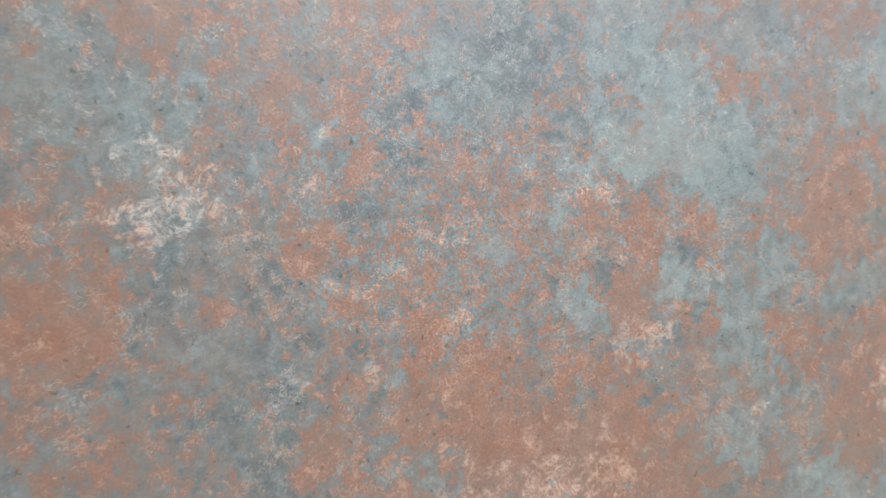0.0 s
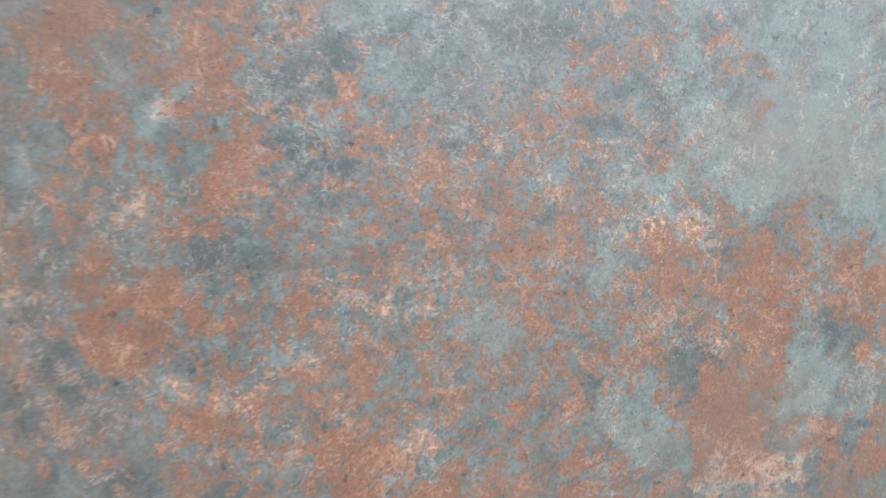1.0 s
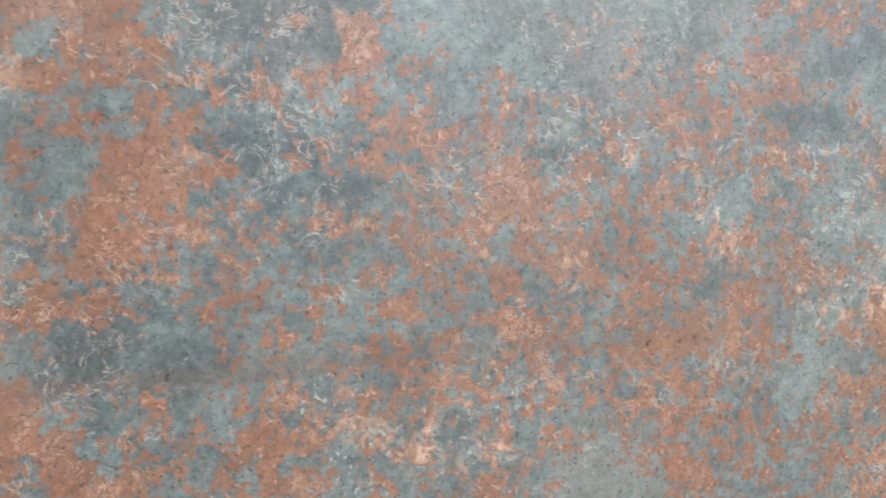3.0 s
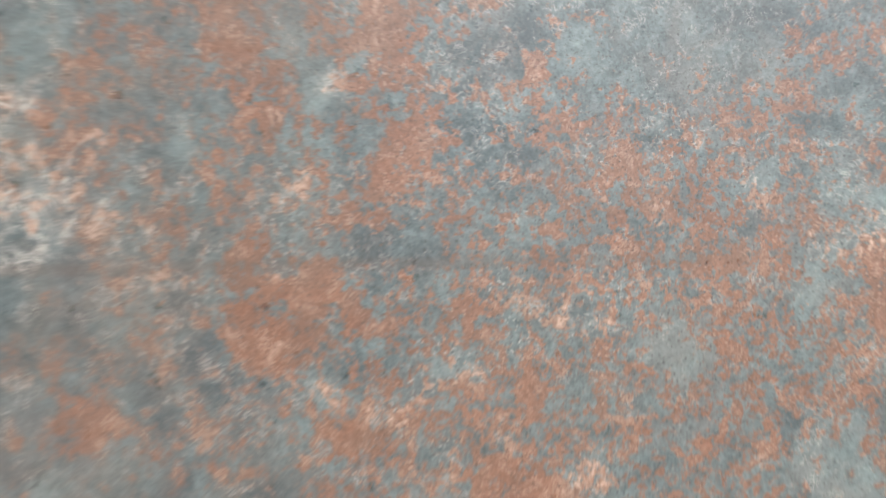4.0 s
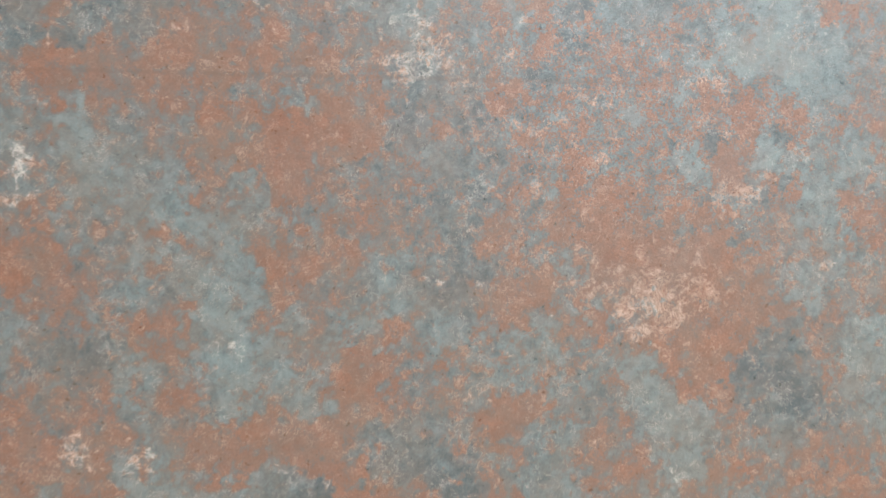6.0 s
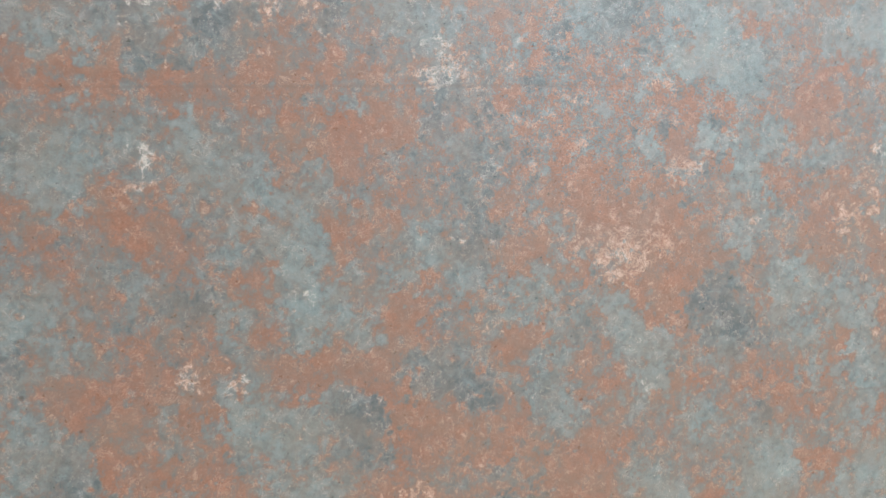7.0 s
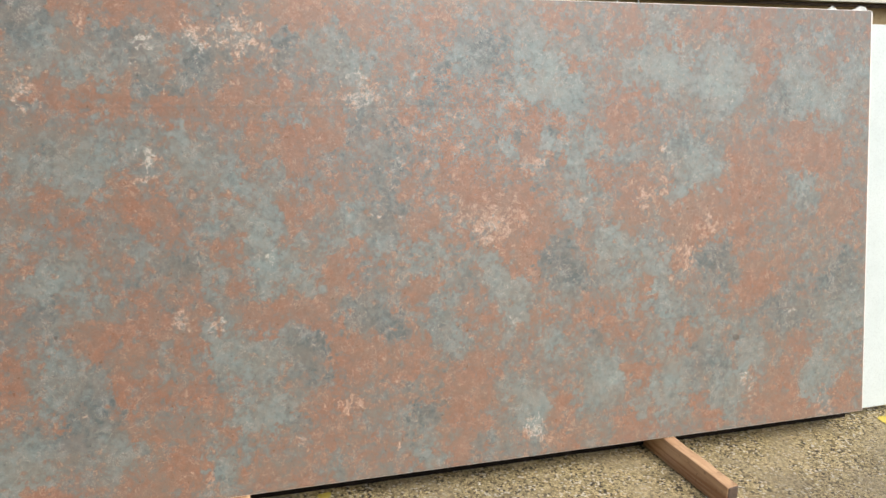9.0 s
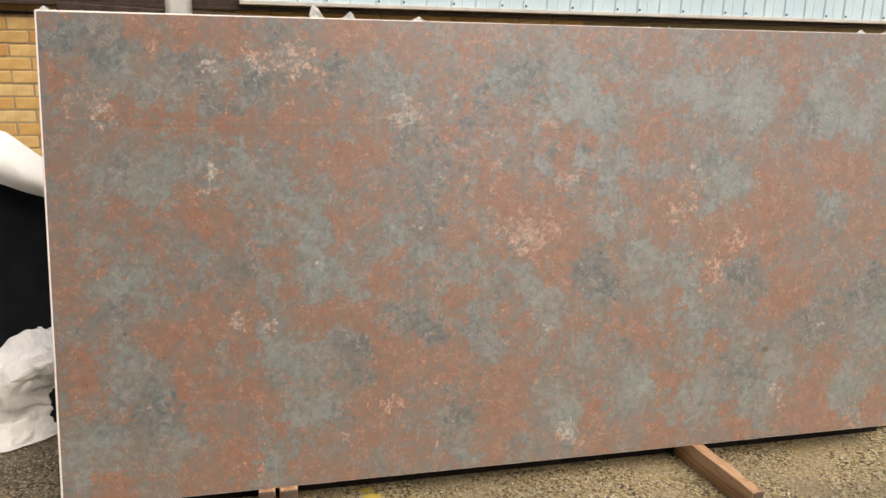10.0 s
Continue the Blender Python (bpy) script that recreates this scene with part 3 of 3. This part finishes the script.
BLUE_PATCH_B = [
    (1.64, 0.58, 0.048), (1.68, 0.66, 0.037), (1.68, 0.71, 0.041), (1.76, 0.3, 0.045), (1.77, 0.27, 0.055),
    (1.83, 1.51, 0.047), (1.86, 0.47, 0.049), (1.87, 1.22, 0.04), (1.9, 1.38, 0.075), (1.92, 0.97, 0.041),
    (1.93, 1.11, 0.033), (1.93, 1.54, 0.037), (1.97, 1.03, 0.03), (1.99, 1.24, 0.048), (1.99, 1.55, 0.051),
    (2.05, 0.32, 0.056), (2.05, 0.36, 0.05), (2.08, 0.85, 0.057), (2.15, 1.18, 0.047), (2.16, 0.62, 0.039),
    (2.19, 1.48, 0.078), (2.26, 0.75, 0.048), (2.26, 1.49, 0.077), (2.26, 1.64, 0.047), (2.29, 0.27, 0.057),
    (2.3, 0.6, 0.07), (2.31, 1.42, 0.079), (2.33, 1.01, 0.03), (2.33, 1.05, 0.042), (2.35, 0.32, 0.051),
]
BLUE_PATCH_C = [
    (2.42, 1.11, 0.078), (2.43, 0.54, 0.063), (2.46, 0.45, 0.04), (2.48, 1.41, 0.078), (2.52, 1.52, 0.08),
    (2.55, 1.41, 0.081), (2.6, 0.32, 0.052), (2.65, 0.35, 0.05), (2.66, 0.42, 0.056), (2.86, 1.47, 0.08),
    (2.93, 0.22, 0.041), (3.02, 1.33, 0.072),
]
SLATE_PATCH = [
    (0.07, 1.61, 0.043), (0.17, 1.61, 0.068), (0.2, 0.38, 0.047), (0.28, 0.47, 0.064), (0.32, 0.36, 0.061),
    (0.52, 1.44, 0.046), (0.59, 0.88, 0.03), (0.75, 1.67, 0.034), (0.94, 1.53, 0.035), (0.97, 0.54, 0.056),
    (1.15, 0.66, 0.057), (1.17, 1.24, 0.042), (1.22, 0.64, 0.047), (1.23, 0.97, 0.057), (1.3, 0.6, 0.04),
    (1.34, 0.34, 0.045), (1.56, 1.52, 0.071), (1.61, 1.55, 0.053), (1.89, 0.75, 0.055), (2.0, 0.53, 0.03),
    (2.36, 1.2, 0.057), (2.47, 0.77, 0.051), (2.78, 1.35, 0.031), (2.94, 0.99, 0.05),
]
PALE_PATCH = [
    (0.07, 1.41, 0.025), (0.5, 1.14, 0.02), (0.51, 0.53, 0.02), (0.51, 1.53, 0.02), (0.52, 1.54, 0.023),
    (0.58, 0.69, 0.027), (0.65, 1.58, 0.021), (0.67, 1.56, 0.026), (0.68, 0.67, 0.017), (0.79, 1.58, 0.049),
    (0.84, 0.86, 0.028), (0.93, 0.26, 0.021), (1.07, 0.34, 0.029), (1.15, 1.39, 0.043), (1.21, 1.0, 0.014),
    (1.26, 0.42, 0.022), (1.62, 0.95, 0.062), (1.75, 0.2, 0.028), (1.86, 0.6, 0.023), (2.2, 1.0, 0.03),
    (2.24, 1.03, 0.046), (2.28, 1.15, 0.026), (2.48, 0.91, 0.031), (2.63, 0.27, 0.025),
]
SPOTS = [(2.587, 0.46, 0.010), (2.598, 0.458, 0.008), (0.215, 0.665, 0.005), (1.357, 1.049, 0.0024), (1.547, 1.094, 0.0024)]
W, H = 3.2, 1.6


def value_noise(x, z, seed):
    """Smooth lattice noise, -1 to 1, on arrays."""
    rng = np.random.default_rng(seed)
    table = rng.uniform(-1, 1, (64, 64))
    xi, zi = np.floor(x).astype(int), np.floor(z).astype(int)
    fx, fz = x - xi, z - zi
    fx, fz = fx * fx * (3 - 2 * fx), fz * fz * (3 - 2 * fz)
    a, b = table[xi % 64, zi % 64], table[(xi + 1) % 64, zi % 64]
    c, d = table[xi % 64, (zi + 1) % 64], table[(xi + 1) % 64, (zi + 1) % 64]
    return (a * (1 - fx) + b * fx) * (1 - fz) + (c * (1 - fx) + d * fx) * fz


def zones(x, z):
    """The stone's broad zones at the places x, z: copper against blue, light against slate, and pale veining."""
    def warp(seed):
        return sum(a * value_noise(x * f, z * f, seed + n) for n, (f, a) in enumerate(((17, 0.7), (41, 0.8), (95, 0.7), (190, 0.45))))

    wx, wz = warp(10), warp(20)
    hue, tone, vein = np.zeros_like(x), np.zeros_like(x), np.zeros_like(x)

    def spread(rows, field, amount, wide=1.0):
        for bx, bz, br in rows:
            k = min(br * 1.05, 0.042)
            d = ((x + k * wx - bx) ** 2 + (z + k * wz - bz) ** 2) / (br * wide) ** 2
            field += amount * np.exp(-d ** 1.5)

    spread(COPPER_HEART + COPPER_HEART_B, hue, 0.75, 1.15)
    for rows in (COPPER_MIDDLE, COPPER_MIDDLE_B, COPPER_LEFT, COPPER_LEFT_B, COPPER_RIGHT, COPPER_RIGHT_B, COPPER_PATCH, COPPER_PATCH_B, COPPER_PATCH_C):
        spread(rows, hue, 0.85, 0.95)
    spread(BLUE_HEART, hue, -0.85, 1.15)
    for rows in (BLUE_MIDDLE, BLUE_LEFT, BLUE_LEFT_B, BLUE_RIGHT, BLUE_PATCH, BLUE_PATCH_B, BLUE_PATCH_C):
        spread(rows, hue, -0.8, 1.0)
        spread(rows, tone, 0.22, 1.0)
    spread(SLATE_HEART, hue, -0.55, 1.15)
    spread(SLATE_HEART, tone, -0.5, 1.15)
    for rows in (SLATE_MIDDLE, SLATE_LEFT, SLATE_RIGHT, SLATE_PATCH):
        spread(rows, hue, -0.8, 1.0)
        spread(rows, tone, -0.33, 1.0)
    spread(BLUE_HEART, tone, 0.5, 1.15)
    for rows, wide, much in ((PALE_HEART, 2.1, 0.65), (PALE_MIDDLE, 1.3, 0.5), (PALE_LEFT, 1.3, 0.62), (PALE_RIGHT, 1.2, 0.55), (PALE_PATCH, 1.2, 0.6)):
        spread(rows, vein, much, wide)
    hue = 0.85 * np.tanh(1.15 * hue) - 0.05
    vein = np.clip(vein, 0, 1)
    for bx, bz, br in SPOTS:
        vein -= 1.6 * np.exp(-((x - bx) ** 2 + (z - bz) ** 2) / br ** 2)
    fleck = 0.12 + np.exp(-((x - 1.60) / 0.34) ** 2 - ((z - 1.36) / 0.24) ** 2) + 0.35 * np.exp(-((x - 1.75) / 0.6) ** 2 - ((z - 1.2) / 0.5) ** 2)
    fleck = fleck - 0.8 * np.exp(-((x - 1.80) / 0.075) ** 2 - ((z - 1.405) / 0.055) ** 2) - 0.6 * np.exp(-((x - 1.76) / 0.06) ** 2 - ((z - 1.195) / 0.05) ** 2)
    return np.clip(hue, -1, 1), np.clip(tone, -1, 1), np.clip(vein, -1, 1), np.clip(fleck, 0, 1)


def slab_face(nx=800, nz=400):
    """The polished front, a fine grid that carries the zones of the stone."""
    gx, gz = np.meshgrid(np.linspace(0.002, W - 0.002, nx + 1), np.linspace(0.102, 0.098 + H, nz + 1))
    x, z = gx.ravel(), gz.ravel()
    me = bpy.data.meshes.new("face")
    idx = np.arange((nx + 1) * (nz + 1)).reshape(nz + 1, nx + 1)
    quads = np.stack([idx[:-1, :-1], idx[:-1, 1:], idx[1:, 1:], idx[1:, :-1]], -1).reshape(-1, 4)
    me.from_pydata(np.stack([x, np.zeros_like(x), z], -1).tolist(), [], quads.tolist())
    hue, tone, vein, fleck = zones(x, z)
    data = np.stack([hue * 0.5 + 0.5, tone * 0.5 + 0.5, vein, fleck], -1)
    layer = me.color_attributes.new("zones", "FLOAT_COLOR", "POINT")
    layer.data.foreach_set("color", data.astype(np.float32).ravel())
    me.materials.append(M_STONE)
    return new("face", me)


slab = thing("stone_slab", "large copper and blue-grey patina stone slab leaning on timber battens", "stone slab", m=LEAN)
slab_face().parent = slab
part("body", box(-0.004, W + 0.002, 0.0015, 0.0125, 0.1, 0.1 + H, 0.0012, 1), M_EDGE, slab, "thin white porcelain body and edge")

backing = thing("stone_slab", "slab stacked behind with its white edges showing", "stone slab", m=LEAN @ pose(0, 0, 0, 0, 0.13, 0))
part("body", box(-0.009, W + 0.014, 0.0135, 0.025, 0.104, 0.1 + H + 0.006, 0.0015, 1), M_EDGE, backing)

white = thing("stone_slab", "plain white stone slab leaning on the rack", "stone slab", m=LEAN)
part("body", box(2.70, 4.6, 0.125, 0.145, 0.062, 1.672, 0.002, 1), M_WHITE, white)
cream = thing("stone_slab", "off-white stone slab standing between the patina slab and the white one", "stone slab", m=LEAN)
part("body", box(1.9, 3.268, 0.110, 0.122, 0.075, 1.655, 0.002, 1), M_CREAM, cream)

# ---------------------------------------------------------------- ground
def ground_sheet():
    bm = bmesh.new()
    bmesh.ops.create_grid(bm, x_segments=60, y_segments=60, size=400)
    for v in bm.verts:      # finer towards the slab
        v.co.x = 1.5 + 400 * (v.co.x / 400) ** 3
        v.co.y = 400 * (v.co.y / 400) ** 3
    return bm


tagged(part("ground", ground_sheet(), M_GROUND), "worn yard of tan exposed-aggregate concrete", "ground", kind="structure")


# ---------------------------------------------------------------- battens under the slab
def batten(x, y0, y1, turn, w=0.046, h=0.094):
    ob = thing("timber_batten", "rough reddish-brown timber batten under the slab on the ground", "batten", "battens under the slab",
               m=pose(x, 0, 0.004, 0, 0, turn))
    bm = box(-w / 2, w / 2, y0, y1, 0, h, 0.004, 2)
    bmesh.ops.subdivide_edges(bm, edges=[e for e in bm.edges if abs(e.verts[0].co.y - e.verts[1].co.y) > 0.2], cuts=12)
    for v in bm.verts:
        v.co += 0.003 * Vector(noise.noise_vector(v.co * 14))
    part("timber", bm, M_BATTEN, ob)
    part("end_grain", box(-w / 2 + 0.002, w / 2 - 0.002, y0 - 0.004, y0 + 0.006, 0.002, h - 0.002, 0.003, 1), M_END, ob, "dark weathered end grain")
    return ob


batten(2.303, -0.347, 0.125, 5.5, 0.046, 0.092)
batten(0.65, -0.012, 0.13, 0, 0.056)
batten(0.724, -0.016, 0.13, 2, 0.06)

# ---------------------------------------------------------------- building
Y_WALL = 2.65
wall = thing("wall_north", "yellow-buff brick wall of the shed", "wall", kind="structure")
part("mortar", box(-8, 11, Y_WALL - 0.0005, Y_WALL + 0.24, 0, 5.0), M_MORTAR, wall, "sandy mortar bed")
clad = thing("cladding", "pale blue ribbed metal cladding above the brick", "cladding", kind="structure")


def ribbed_sheet(x0, x1, z0, z1, y):
    """A folded sheet with narrow upright ribs at a pitch of 0.157 m."""
    pts, x = [], x0
    while x < x1:
        pts += [(x, y), (x + 0.007, y - 0.009), (x + 0.019, y - 0.009), (x + 0.026, y), (x + 0.075, y), (x + 0.078, y - 0.003), (x + 0.084, y)]
        x += 0.1565
    bm = bmesh.new()
    lo = [bm.verts.new((a, b, z0)) for a, b in pts]
    hi = [bm.verts.new((a, b, z1)) for a, b in pts]
    back = [bm.verts.new((a, y + 0.004, z0)) for a, b in pts]
    for k in range(len(pts) - 1):
        bm.faces.new((lo[k], lo[k + 1], hi[k + 1], hi[k]))
        bm.faces.new((back[k], back[k + 1], lo[k + 1], lo[k]))
    return bm


part("sheet", ribbed_sheet(1.902 - 0.013 - 0.1565 * 8, 11.0, 1.785, 5.0, 2.55), M_CLAD, clad)
tagged(part("trim", box(0.62, 11, 2.522, 2.64, 1.762, 1.785, 0.003, 1), M_FLASH), "grey metal drip flashing under the cladding", "trim", kind="structure")
tagged(part("trim", box(-8, 11, 2.575, 2.64, 1.728, 1.7515, 0.003, 1), M_RAIL), "dark brown strip along the top of the brick wall", "trim", kind="structure")
for n in range(-6, 24):
    if n % 5 in (0, 2, 3):
        bm = bmesh.new()
        bmesh.ops.create_cone(bm, cap_ends=True, segments=8, radius1=0.0075, radius2=0.005, depth=0.008,
                              matrix=pose(1.902 + 0.1565 * n + 0.007, 2.537, 1.803, 90))
        part("screw", bm, M_SCREW, clad)

# unseen wall, added so the slab's left side mirrors less sky
tagged(part("wall_reflection_block", box(-18, 1.8, -7.3, -7.0, 0, 6.5), plain("reflection_block_grey", (0.12, 0.112, 0.10), (0.17, 0.16, 0.14), 2, 0.9)),
       "plain unseen wall added to darken the slab's left reflections", "wall", kind="structure")

tagged(part("trim", box(-8, 0.615, 2.60, 2.64, 1.7525, 1.90, 0.003, 1), M_RAIL), "dark brown board along the upper brick wall", "trim", kind="structure")

# ---------------------------------------------------------------- rack, films and the black slab
rail = thing("rack_rail", "dark brown rail behind the top of the slab", "rail")
bm = box(0.0, 3.5, -0.035, 0.035, -0.05, 0.0, 0.004, 1)
part("timber", bm, M_RAIL, rail)
rail.matrix_world = pose(0.03, 0.5, 1.702, 0, 2.2, 0)

# added dark beam: blocks light and stands in for the shade below the slab
base = thing("slab_rack", "dark beam added under the slab to keep the gap in shade", "rack")
part("beam", box(-0.02, 3.25, 0.125, 0.25, 0.0, 0.088, 0.004, 1), M_STEEL, base)
# unseen slabs, added to keep light from reaching the ground beneath
for n in range(4):
    extra = thing("stone_slab", "unseen stone slab added behind to block light under the front slab", "stone slab", "slabs stacked in the rack", m=LEAN)
    part("body", box(0.02 + 0.01 * n, W - 0.05 - 0.008 * n, 0.03 + 0.02 * n, 0.042 + 0.02 * n, 0.1, 1.58 - 0.01 * n, 0.0015, 1), M_EDGE, extra)

for x in (0.35, 1.6, 2.85):
    leg = thing("slab_rack", "dark steel upright frame of the slab rack", "rack", "rack frames")
    part("post", box(x - 0.03, x + 0.03, 0.54, 0.60, 0, 1.55, 0.003, 1), M_STEEL, leg)
    part("foot", box(x - 0.03, x + 0.03, 0.252, 0.539, 0.0, 0.06, 0.003, 1), M_STEEL, leg)

black_lean = pose(0, 0.78, 0.05, -9, 0, 0)
black = thing("stone_slab", "black polished stone slab half covered with white film", "stone slab", m=black_lean)
part("body", box(-2.4, -0.29, 0, 0.02, 0, 1.13, 0.002, 1), M_BLACK, black)
black = thing("stone_slab", "lower black polished stone slab in front of the taller one", "stone slab", m=black_lean)
part("body", box(-0.75, 0.25, -0.024, -0.003, 0, 1.0, 0.002, 1), M_BLACK, black)


def sheet(nx, nz, fn):
    bm = bmesh.new()
    rows = [[bm.verts.new(fn(i / nx, j / nz)) for i in range(nx + 1)] for j in range(nz + 1)]
    for j in range(nz):
        for i in range(nx):
            bm.faces.new((rows[j][i], rows[j][i + 1], rows[j + 1][i + 1], rows[j + 1][i]))
    return bm


def crease(p, size, scale):
    """Broad swells with sharp folds."""
    v = Vector(p) * scale
    return size * (noise.noise(v) + 0.9 * (0.35 - abs(noise.noise(v * 1.7))) + 0.5 * (0.3 - abs(noise.noise(v * 4.1))))


def draped(u, v):
    x = -2.3 + 2.5 * u
    top = 1.235 - 0.80 * max(0.0, x + 0.27) if x < -0.05 else 1.06 - 0.2 * (x + 0.05)
    low = 1.04 - 0.35 * (x + 0.29)
    z = top + (min(low, top - 0.05) - top) * v
    y = 0.84 - 0.09 * math.sin(v * 2.6) - 0.02 * v
    return (x, y + crease((x, z, 1), 0.012, 4), z + 0.01 * noise.noise((x * 5, v, 7)))


def heap(u, v):
    x = -1.7 + 1.85 * u
    z = (0.41 + 0.45 * max(-0.1, x + 0.25)) * (1 - v) ** 0.9
    foot = 0.60 + 0.9 * max(0.0, min(x + 0.317, 0.17))
    y = 0.80 + (foot - 0.80) * math.sin(v * 1.57) - 0.05 * math.sin(v * 6)
    return (x, y + crease((x, z, 3), 0.03, 6) + crease((x, z, 8), 0.007, 21), max(0.008, z + (1 - v) * crease((x, v * 2, 9), 0.045, 5)))


film = thing("plastic_film", "white plastic protective film draped over the black slab", "plastic film")
smooth(part("film", sheet(120, 24, draped), M_FILM, film))
film = thing("plastic_film", "crumpled white plastic film heaped on the ground", "plastic film")
part("film", sheet(150, 44, heap), M_FILM, film)

# black slab's paper label
tag = thing("paper_label", "small white paper label stuck on the black slab", "label", m=black_lean)
part("paper", box(-0.44, -0.385, -0.0285, -0.0245, 0.78, 0.90), M_LABEL, tag)

# wrapping film that stands up behind the slab's top edge
def tatter(x, w, h, lean, seed, y=0.02, base=1.695):
    ob = thing("film_scrap", "torn scrap of white wrapping film sticking up behind the slab", "film scrap", "film scraps on the slab's top edge", m=LEAN)

    rng = random.Random(seed)
    tips = [0.35, rng.uniform(0.6, 0.85), 1.0, rng.uniform(0.45, 0.9), 0.3]

    def shape(u, v):
        p = min(3.999, u * 4)
        tall = h * (tips[int(p)] + (tips[int(p) + 1] - tips[int(p)]) * (p % 1))
        px = x + (u - 0.5) * w * (1 - 0.25 * v) + lean * v
        return (px, y + 0.018 + 0.010 * abs(((u * 2 + v) % 1.0) - 0.5), base + tall * v)

    bm = sheet(8, 6, shape)
    bmesh.ops.solidify(bm, geom=bm.faces[:], thickness=0.0015)
    part("film", bm, M_FILM, ob)


for row in ((0.035, 0.06, 0.030, -0.02, 1), (0.897, 0.05, 0.062, -0.03, 2), (0.945, 0.055, 0.040, 0.045, 3),
            (1.212, 0.10, 0.030, 0.02, 4), (2.114, 0.014, 0.02, 0.0, 5), (2.198, 0.016, 0.022, 0.0, 6),
            (3.03, 0.09, 0.028, 0.02, 7), (3.15, 0.12, 0.03, 0.03, 8), (0.13, 0.01, 0.02, 0.0, 9)):
    tatter(*row)
strap = thing("film_strap", "upright white strap of folded film behind the slab", "strap", m=LEAN)
bm = sheet(4, 20, lambda u, v: (0.374 + 0.088 * u + 0.004 * noise.noise((0, v * 4, 2)), 0.14 + 0.006 * noise.noise((u * 2, v * 5, 4)), 0.12 + 1.95 * v))
bmesh.ops.solidify(bm, geom=bm.faces[:], thickness=0.002)
smooth(part("film", bm, M_FILM, strap))

# dark conduit along the brick wall
pipe = thing("conduit", "thin dark conduit fixed along the brick wall", "conduit")
bm = bmesh.new()
bmesh.ops.create_cone(bm, cap_ends=True, segments=12, radius1=0.009, radius2=0.009, depth=6, matrix=pose(-2.4, 2.636, 1.683, 0, 90, 0))
smooth(part("tube", bm, M_STEEL, pipe))


# yellow paint left on the ground
def paint_mark(x, y, r, seed):
    bm = bmesh.new()
    ring = []
    for n in range(22):
        a = n / 22 * math.tau
        q = r * (0.75 + 0.5 * noise.noise((math.cos(a) * 2, math.sin(a) * 2, seed)))
        ring.append(bm.verts.new((x + q * 1.5 * math.cos(a), y + q * math.sin(a), 0.004)))
    bm.faces.new(ring)
    tagged(part("paint_mark", bm, M_YELLOW), "worn yellow paint mark on the concrete yard", "paint mark", "yellow paint marks", kind="structure")


paint_mark(1.007, 0.085, 0.022, 1.0)
paint_mark(1.02, 0.035, 0.03, 3.0)
paint_mark(3.42, 0.05, 0.05, 5.0)


# loose chips: one mesh of small broken stones
def chips(count, size0, size1, seed, x0, x1, y0, y1):
    rng = random.Random(seed)
    verts, faces = [], []
    for _ in range(count):
        c = Vector((rng.uniform(x0, x1), rng.uniform(y0, y1), 0))
        r = rng.uniform(size0, size1) * rng.uniform(0.6, 1)
        turn = Euler((rng.uniform(0, 6), rng.uniform(0, 6), rng.uniform(0, 6))).to_matrix()
        b = len(verts)
        for d in ((1, 0, 0), (-1, 0, 0), (0, 0.8, 0), (0, -0.8, 0), (0, 0, 0.6), (0, 0, -0.6)):
            p = turn @ (Vector(d) * r * rng.uniform(0.7, 1.1))
            verts.append((c.x + p.x, c.y + p.y, max(0.0005, r * 0.3 + p.z * 0.8)))
        faces += [tuple(b + k for k in f) for f in ((0, 2, 4), (2, 1, 4), (1, 3, 4), (3, 0, 4), (2, 0, 5), (1, 2, 5), (3, 1, 5), (0, 3, 5))]
    me = bpy.data.meshes.new("stone_chips")
    me.from_pydata(verts, [], faces)
    return me


for me_mat, args in ((M_CHIP, (600, 0.002, 0.007, 1)), (M_CHIPDARK, (1600, 0.002, 0.007, 2)), (M_CHIPTAN, (6500, 0.0025, 0.008, 3))):
    me = chips(*args, -0.9, 4.2, -0.75, 0.7)
    me.materials.append(me_mat)
    tagged(new("stone_chips", me), "loose broken stone chips scattered on the yard", "stone chips", kind="stuff")
for x, y, r in ((2.93, -0.05, 0.011), (3.16, -0.02, 0.014), (3.02, 0.07, 0.009), (2.62, 0.03, 0.010), (2.72, -0.2, 0.008), (1.55, 0.02, 0.007)):
    me = chips(1, r, r * 1.1, int(x * 100), x, x + 0.001, y, y + 0.001)
    me.materials.append(M_CHIP)
    tagged(new("stone_chip", me), "pale broken stone chip on the ground", "stone chip", "pale chips by the slab")

# ---------------------------------------------------------------- the brick courses, last
def brick_mesh(length):
    me = bpy.data.meshes.new("brick")
    bm = box(0, length, 0, 0.05, 0, 0.0655, 0.006, 2)
    bm.to_mesh(me)
    bm.free()
    me.materials.append(M_BRICK)
    return me


LONG = brick_mesh(0.215)
rng = random.Random(4)
for row in range(17):
    z = 0.8455 + row * 0.0745
    x = -1.56 + (0.1125 if row % 2 else 0)
    while x < 2.7:
        ob = new("brick", LONG)
        ob.parent = wall
        ob.location = (x, Y_WALL - 0.004 + rng.uniform(-0.002, 0.002), z)
        ob.rotation_euler = (0, rng.uniform(-0.004, 0.004), rng.uniform(-0.008, 0.008))
        x += 0.225
